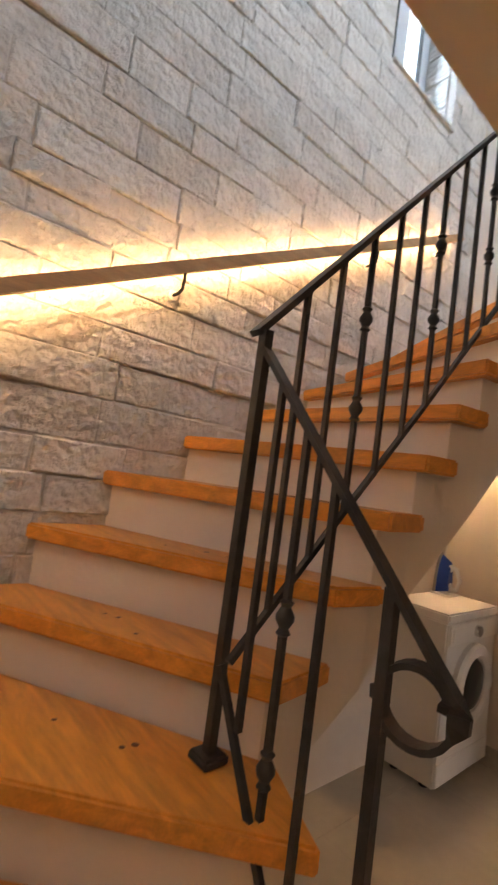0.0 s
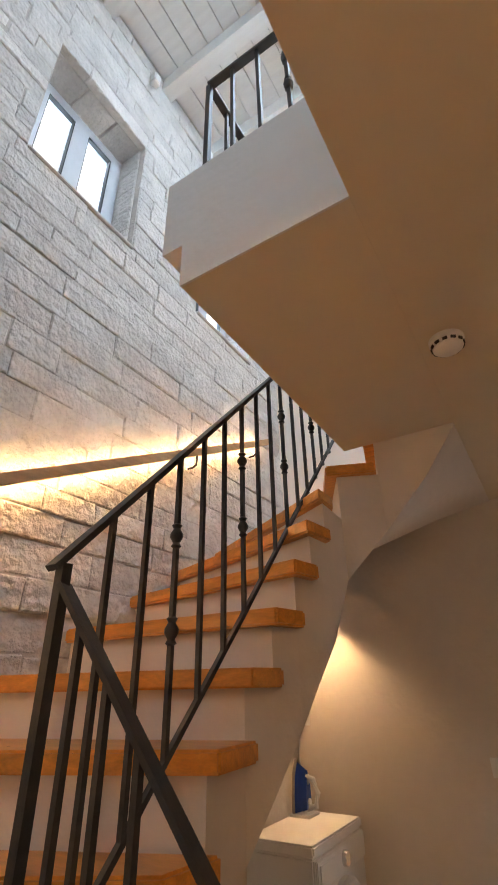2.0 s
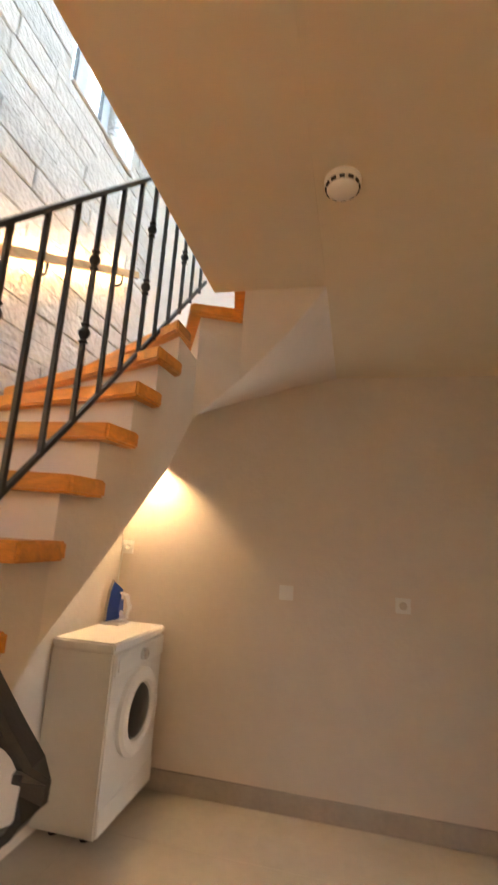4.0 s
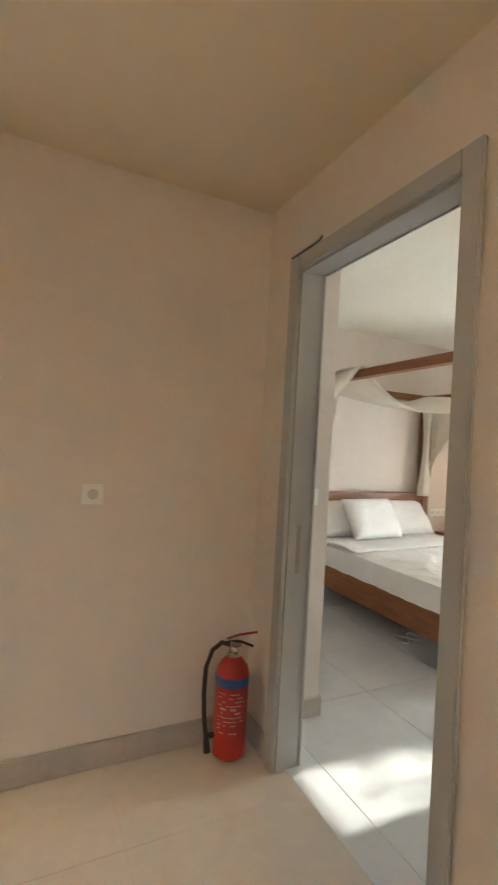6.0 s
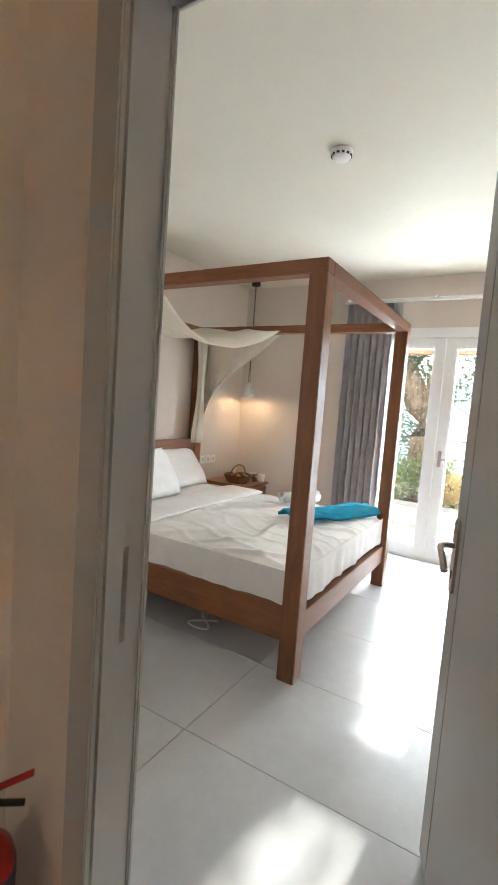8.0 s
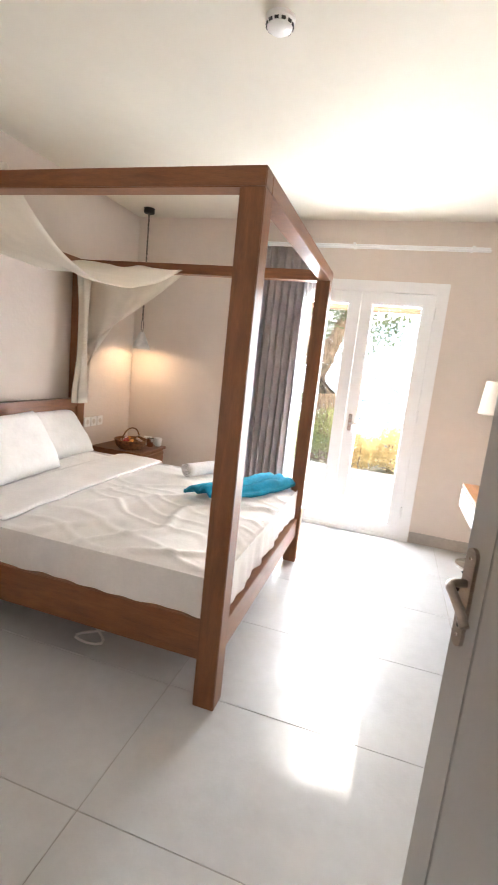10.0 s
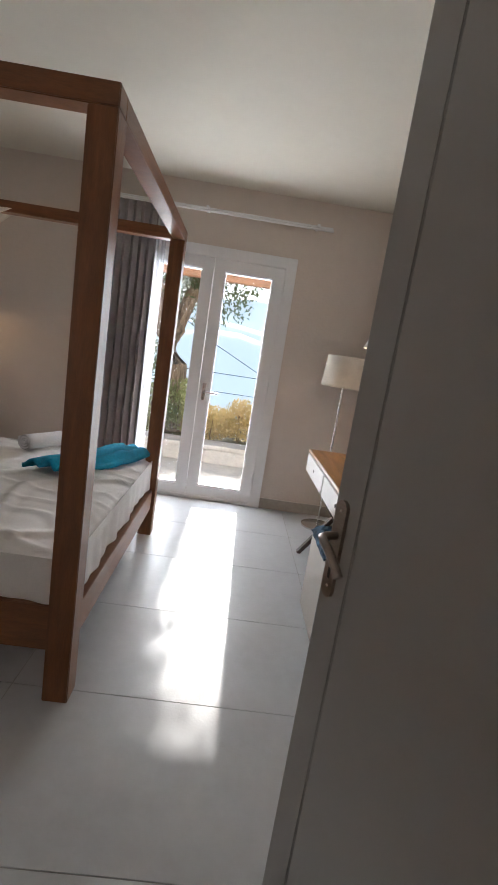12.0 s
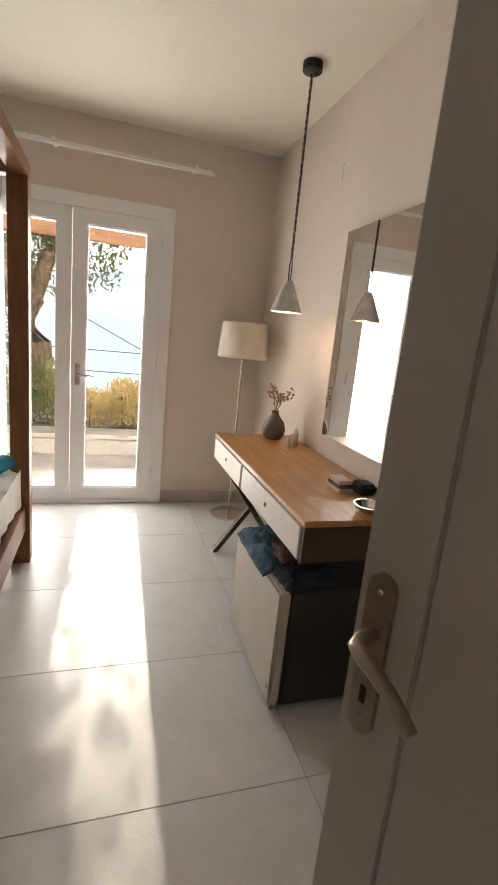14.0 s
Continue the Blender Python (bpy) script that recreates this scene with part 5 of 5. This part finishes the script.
nightstand()
bk = thing("wicker_basket", "brown wicker basket with a handle, filled with sachets", "basket", (3.28, 1.55, 0.5))
part("bowl", lathe(bmesh.new(), [(0.10, 0.5), (0.125, 0.53), (0.14, 0.58), (0.132, 0.58), (0.115, 0.535), (0.09, 0.51)], (3.28, 1.55, 0), 26), M_WICKER, bk)
part("handle", sweep(bmesh.new(), [(3.28 + 0.135 * math.cos(a), 1.55, 0.575 + 0.10 * math.sin(a)) for a in np.linspace(0, math.pi, 14)], 0.006), M_WICKER, bk)
random.seed(21)
for k in range(8):
    a = random.uniform(0, 6.28)
    c = (3.28 + 0.07 * math.cos(a), 1.55 + 0.07 * math.sin(a), 0.565)
    bm = box(bmesh.new(), -0.03, -0.02, 0, 0.03, 0.02, 0.016, bevel=0.004)
    bmesh.ops.transform(bm, matrix=Matrix.Translation(c) @ Euler((random.uniform(-0.5, 0.5), random.uniform(-0.5, 0.5), random.uniform(0, 6))).to_matrix().to_4x4(), verts=bm.verts[:])
    solid("sachet", bm, (M_BROWNCLOTH, M_LABEL, M_RED, M_PINE)[k % 4], "small wrapped sachet in the basket", "sachet", "sachets in the basket")
for k, (x, y) in enumerate(((3.46, 1.46), (3.52, 1.52), (3.44, 1.57), (3.53, 1.42))):
    g = thing("cup", "small white cup on the nightstand", "cup", (x, y, 0.5), "cups")
    part("wall", lathe(bmesh.new(), [(0.022, 0.5), (0.030, 0.51), (0.034, 0.575), (0.031, 0.575), (0.027, 0.513), (0.0, 0.506)], (x, y, 0), 18), M_PLASTIC if k % 2 else M_CHROME, g)
for k in range(3):
    wall_plate("bedside_socket", "white socket above the nightstand", 3.10 + 0.085 * k, YH, 0.70, (0, -1, 0), "socket")
for k in range(2):
    pts = [(1.55 + 0.25 * k + 0.10 * math.cos(a) * (1 - 0.2 * k), 0.62 + 0.07 * math.sin(2 * a) + 0.1 * k, 0.012 + 0.004 * k) for a in np.linspace(0, 5.2, 18)]
    solid("power_cable", sweep(bmesh.new(), pts, 0.006, None, 7), M_PLASTIC if k == 0 else M_RUBBER, "loose cable coiled on the floor under the bed", "cable")


# ---------------------------------------------------------------- outside the terrace door
structure("ground", B(4.3, -900, -62, 1500, 900, -60), M_GROUND, "dry hillside falling away from the terrace", "ground")
structure("terrace", B(XW + 0.3, -6, -0.5, 5.45, 7, -0.03), M_TERRACE, "pale stone terrace in full sun", "terrace")
structure("sill_outside", B(XW + 0.07, -0.837, -0.5, XW + 0.3, 0.46, 0.0), M_TERRACE, "stone threshold of the terrace door", "threshold")
structure("garden_bed", B(5.45, -6, -60, 9.0, 7, 0.10), M_GROUND, "dry garden soil behind the low wall", "ground")
low = thing("terrace_wall", "low terrace wall of pale stone blocks", "garden wall", (5.3, 0, -0.03))
part("core", box(bmesh.new(), 5.20, -6, -0.03, 5.44, 7, 0.14), M_MORTAR, low)
random.seed(5)
y = -6
while y < 6.6:
    w = random.uniform(0.32, 0.6)
    part("stone", box(bmesh.new(), 5.17 + random.uniform(0, 0.02), y, -0.028, 5.4, y + w - 0.012, 0.135, bevel=0.012), M_TERRACE, low)
    y += w
part("coping", box(bmesh.new(), 5.15, -6, 0.145, 5.5, 7, 0.19, bevel=0.01), M_TERRACE, low)


def leaf_cloud(bm, centre, radii, count, size, seed, rise=0.0):
    rng = random.Random(seed)
    verts, faces = [], []
    for _ in range(count):
        while True:
            p = Vector([rng.uniform(-1, 1) for _ in range(3)])
            if p.length < 1 and noise.noise(p * 2.3 + Vector((seed, 0, 0))) > -0.12:
                break
        c = Vector(centre) + Vector((p.x * radii[0], p.y * radii[1], p.z * radii[2]))
        d = (Vector([rng.gauss(0, 1) for _ in range(3)]) + Vector((0, 0, rise))).normalized()
        s = d.orthogonal().normalized() * size * 0.22
        l = d * size * rng.uniform(0.7, 1.3)
        v = [bm.verts.new(q) for q in (c, c + l * 0.5 + s, c + l, c + l * 0.5 - s)]
        bm.faces.new(v)


def olive(x, y):
    t = thing("olive_tree", "old olive tree with a twisted trunk beyond the terrace", "tree", (x, y, 0.1))
    trunk = [(x, y - 0.03, 0.05), (x, y, 0.5), (x + 0.02, y + 0.03, 1.0), (x, y + 0.10, 1.4), (x, y + 0.30, 1.8), (x + 0.05, y + 0.6, 2.3), (x + 0.05, y + 0.85, 2.9)]
    part("trunk", sweep(bmesh.new(), trunk, 0.20, None, 14, [1.3, 1.0, 0.95, 1.0, 0.85, 0.7, 0.4]), M_BARK, t, "gnarled grey-brown trunk")
    for p in (((x, y + 0.1, 1.35), (x + 0.1, y - 0.12, 2.0), (x + 0.2, y - 0.6, 2.7)), ((x, y + 0.3, 1.8), (x - 0.1, y + 0.8, 2.0), (x - 0.2, y + 1.3, 2.5))):
        part("limb", sweep(bmesh.new(), p, 0.12, None, 10, [1.0, 0.75, 0.4]), M_BARK, t)
    bm = bmesh.new()
    for k, (c, r, m) in enumerate((((x, y + 0.9, 2.9), (1.0, 1.1, 0.7), 2400), ((x + 0.1, y - 0.7, 2.9), (0.9, 1.0, 0.5), 700), ((x - 0.2, y + 1.3, 2.2), (0.6, 0.7, 0.8), 1500), ((x + 0.1, y - 0.5, 2.2), (0.45, 0.6, 0.32), 700), ((x + 0.2, y - 0.75, 1.95), (0.2, 0.2, 0.25), 120), ((x + 0.5, y + 0.9, 1.5), (0.5, 0.6, 0.8), 1500), ((x + 0.45, y + 0.25, 2.0), (0.35, 0.4, 0.45), 900), ((x + 0.6, y + 0.55, 0.95), (0.35, 0.5, 0.5), 900), ((x + 0.2, y - 0.35, 1.75), (0.25, 0.28, 0.3), 260), ((x + 0.1, y - 0.42, 2.75), (0.8, 0.46, 0.55), 3600), ((x + 0.1, y + 0.1, 2.3), (0.6, 0.45, 0.5), 2000))):
        leaf_cloud(bm, c, r, m, 0.075, k + 1)
    part("crown", bm, M_LEAF, t, "grey-green olive foliage", smooth=0)


olive(6.4, 0.38)


def shrub(x, y, r, h, mat, seed, label):
    t = thing("shrub", label, "shrub", (x, y, 0.1), "shrubs behind the terrace wall")
    rng = random.Random(seed)
    for k in range(9):
        a = rng.uniform(0, 6.28)
        part("twig", sweep(bmesh.new(), [(x + 0.1 * math.cos(a), y + 0.1 * math.sin(a), 0.09), (x + r * 0.5 * math.cos(a), y + r * 0.5 * math.sin(a), 0.1 + h * 0.7)], 0.006, None, 5), M_STEM, t)
    bm = bmesh.new()
    leaf_cloud(bm, (x, y, 0.1 + h * 0.5), (r, r, h * 0.5), 1500, 0.062, seed, 1.6)
    part("leaves", bm, mat, t, smooth=0)


for k in range(9):
    shrub(5.9 + 0.22 * (k % 2), -1.9 + 0.42 * k, 0.34, 0.46 + 0.09 * ((k * 7) % 4), M_SHRUB if k in (2, 3, 4) else M_SHRUB_GREEN, 40 + k, "dry yellow-green shrub in the sun" if k in (2, 3, 4) else "green leafy shrub in the sun")
pg = thing("pergola", "orange-brown wooden pergola over the terrace", "pergola", (5.6, 0, 0))
part("beam", box(bmesh.new(), 5.0, -5, 2.0, 5.1, 6, 2.17, bevel=0.01), M_PERGOLA, pg)
for y in (-4.2, 3.6):
    part("post", box(bmesh.new(), 5.0, y, -0.03, 5.1, y + 0.12, 2.03, bevel=0.008), M_PERGOLA, pg)
for k in range(7):
    part("rafter", box(bmesh.new(), XW + 0.3, -4.4 + 1.35 * k, 2.18, 5.4, -4.32 + 1.35 * k, 2.28), M_PERGOLA, pg)
fence = thing("terrace_fence", "thin grey metal railing on the terrace wall", "fence", (7.4, 0, 0.1))
for z in (0.62, 0.92):
    part("bar", sweep(bmesh.new(), [(7.4, -6, z), (7.4, 7, z)], 0.006), M_IRON, fence)
for k in range(14):
    part("post", sweep(bmesh.new(), [(7.4, -5.5 + 0.9 * k, 0.1), (7.4, -5.5 + 0.9 * k, 0.93)], 0.006), M_IRON, fence)
solid("overhead_cable", sweep(bmesh.new(), [(6.45, 0.50, 1.74), (6.9, -0.1, 1.36), (7.39, -1.0, 0.92)], 0.006, None, 6), M_RUBBER, "thin black cable slung from the olive tree to the fence", "cable")
# retaining wall of pale stone beside the tree
side = thing("garden_side_wall", "retaining wall of pale stone blocks beyond the terrace", "garden wall", (7.1, 2.8, 0.1))
part("core", box(bmesh.new(), 7.0, 1.3, 0.1, 7.3, 5.0, 2.5), M_MORTAR, side)
random.seed(8)
for row in range(12):
    y = 1.3 - 0.25 * (row % 2)
    while y < 4.9:
        w = random.uniform(0.35, 0.6)
        if y > 1.2:
            part("stone", box(bmesh.new(), 6.97, y, 0.1 + 0.2 * row, 7.05, min(y + w - 0.012, 5.0), 0.1 + 0.2 * row + 0.188, bevel=0.01), M_TERRACE, side)
        y += w
# board added to glow like bright haze behind the hills
structure("backdrop_haze", B(640, -700, -59.9, 641, 700, 120), M_HAZE, "glowing board in place of bright haze low over the valley", "sky")
# backdrop hills that glow, in place of haze in the air
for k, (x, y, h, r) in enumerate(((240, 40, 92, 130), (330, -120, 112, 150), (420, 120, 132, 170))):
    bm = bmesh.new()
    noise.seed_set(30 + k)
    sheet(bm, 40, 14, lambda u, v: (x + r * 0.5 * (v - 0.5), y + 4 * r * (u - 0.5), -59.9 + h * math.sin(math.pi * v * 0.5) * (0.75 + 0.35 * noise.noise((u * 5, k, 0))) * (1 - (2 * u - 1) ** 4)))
    structure("backdrop_hill", bm, M_HILL, "wooded hill across the valley, its haze put in as a pale glow", "hill", smooth=60)


# ---------------------------------------------------------------- pieces of walls and floors
def stone_wall():
    wall = thing("wall_stone", "rough pale limestone block wall beside the stairs", "wall", (XS, -2.0, 0), kind="structure")
    holes = ((-2.27, -1.61, 3.66, 4.62), (-1.02, -0.36, 3.66, 4.62))
    # core with the two openings
    bm = bmesh.new()
    x0, x1 = -2.9, XS - 0.008
    for y0, y1, z0, z1 in ((-4.6, YB, 0, 3.64), (-4.6, YB, 4.64, ROOF), (-4.6, -2.27, 3.64, 4.64), (-1.61, -1.02, 3.64, 4.64), (-0.36, YB, 3.64, 4.64)):
        box(bm, x0, y0, z0, x1, y1, z1)
    part("core", bm, M_MORTAR, wall, "lime mortar between the blocks", smooth=0)
    rng = random.Random(12)
    z, row = 0.0, 0
    meshes = []
    rest = bmesh.new()
    while z < ROOF - 0.05:
        h = rng.choice((0.095, 0.11, 0.125, 0.14))
        if abs(z + h - 3.66) < 0.075:
            h = 3.66 - z
        if abs(z + h - 4.62) < 0.075:
            h = 4.62 - z
        y = -3.6 - rng.uniform(0, 0.3)
        while y < YB - 0.002:
            w = rng.uniform(0.22, 0.56)
            y1 = min(y + w, YB)
            if YB - y1 < 0.08:
                y1 = YB
            spans = [(y, y1)]
            if z > 3.5 and z < 4.61:
                for a, b, c, d in holes:
                    if z + h * 0.5 > c and z + h * 0.5 < d:
                        spans = [s for p, q in spans for s in ((p, min(q, a)), (max(p, b), q)) if s[1] - s[0] > 0.03]
            for p, q in spans:
                g = 0.0015
                dx = rng.uniform(-0.005, 0.006)
                bm = bmesh.new()
                box(bm, XS - 0.05, p + g, z + g, XS + dx, q - g, z + h - g)
                for v in bm.verts:
                    if v.co.x > XS - 0.02:
                        v.co += Vector((rng.uniform(-0.005, 0.005), rng.uniform(-0.004, 0.004), rng.uniform(-0.004, 0.004)))
                front = [e for e in bm.edges if all(v.co.x > XS - 0.03 for v in e.verts)]
                bmesh.ops.bevel(bm, geom=front, offset=rng.uniform(0.003, 0.007), segments=1, affect="EDGES")
                part("stone", bm, M_STONE, wall, smooth=40)
            y = y1
        z += h
        row += 1
    # dressed stones that line the openings
    for a, b, c, d in holes:
        for k in range(5):
            zz = c + (d - c) / 5 * k
            part("reveal_stone", box(bmesh.new(), -2.655, b - 0.012, zz + 0.002, XS - 0.052, b + 0.02, zz + (d - c) / 5 - 0.002, bevel=0.004), M_STONE, wall)
            part("reveal_stone", box(bmesh.new(), -2.655, a - 0.02, zz + 0.002, XS - 0.052, a + 0.012, zz + (d - c) / 5 - 0.002, bevel=0.004), M_STONE, wall)
        for k in range(3):
            yy = a + (b - a) / 3 * k
            part("lintel_stone", box(bmesh.new(), -2.655, yy + 0.014, d - 0.012, XS - 0.052, yy + (b - a) / 3 - 0.004, d + 0.03, bevel=0.004), M_STONE, wall)


def tiled_floor(name, label, x0, x1, y0, y1, tx, ty, ox, oy, mat, gap):
    f = thing(name, label, "floor", ((x0 + x1) / 2, (y0 + y1) / 2, -0.02), kind="structure")
    part("screed", box(bmesh.new(), x0, y0, -0.12, x1, y1, -0.0025), M_GROUT, f)
    i0, i1 = math.floor((x0 - ox) / tx), math.ceil((x1 - ox) / tx)
    j0, j1 = math.floor((y0 - oy) / ty), math.ceil((y1 - oy) / ty)
    for i in range(i0, i1):
        for j in range(j0, j1):
            a, b = max(ox + i * tx, x0) + gap, min(ox + (i + 1) * tx, x1) - gap
            c, d = max(oy + j * ty, y0) + gap, min(oy + (j + 1) * ty, y1) - gap
            if b - a > 0.02 and d - c > 0.02:
                part("tile", box(bmesh.new(), a, c, -0.01, b, d, 0.0, bevel=0.0008), mat, f, smooth=0)


stone_wall()
tiled_floor("floor_hall", "large beige porcelain floor tiles", -2.44, 0.05, -4.6, YB, 0.8, 0.8, -0.62, -0.35, M_HTILE, 0.0004)
tiled_floor("floor_bedroom", "large pale grey porcelain floor tiles", 0.05, XW + 0.07, YM, YH, 0.588, 1.2, 0.79, 0.155, M_TILE, 0.0013)
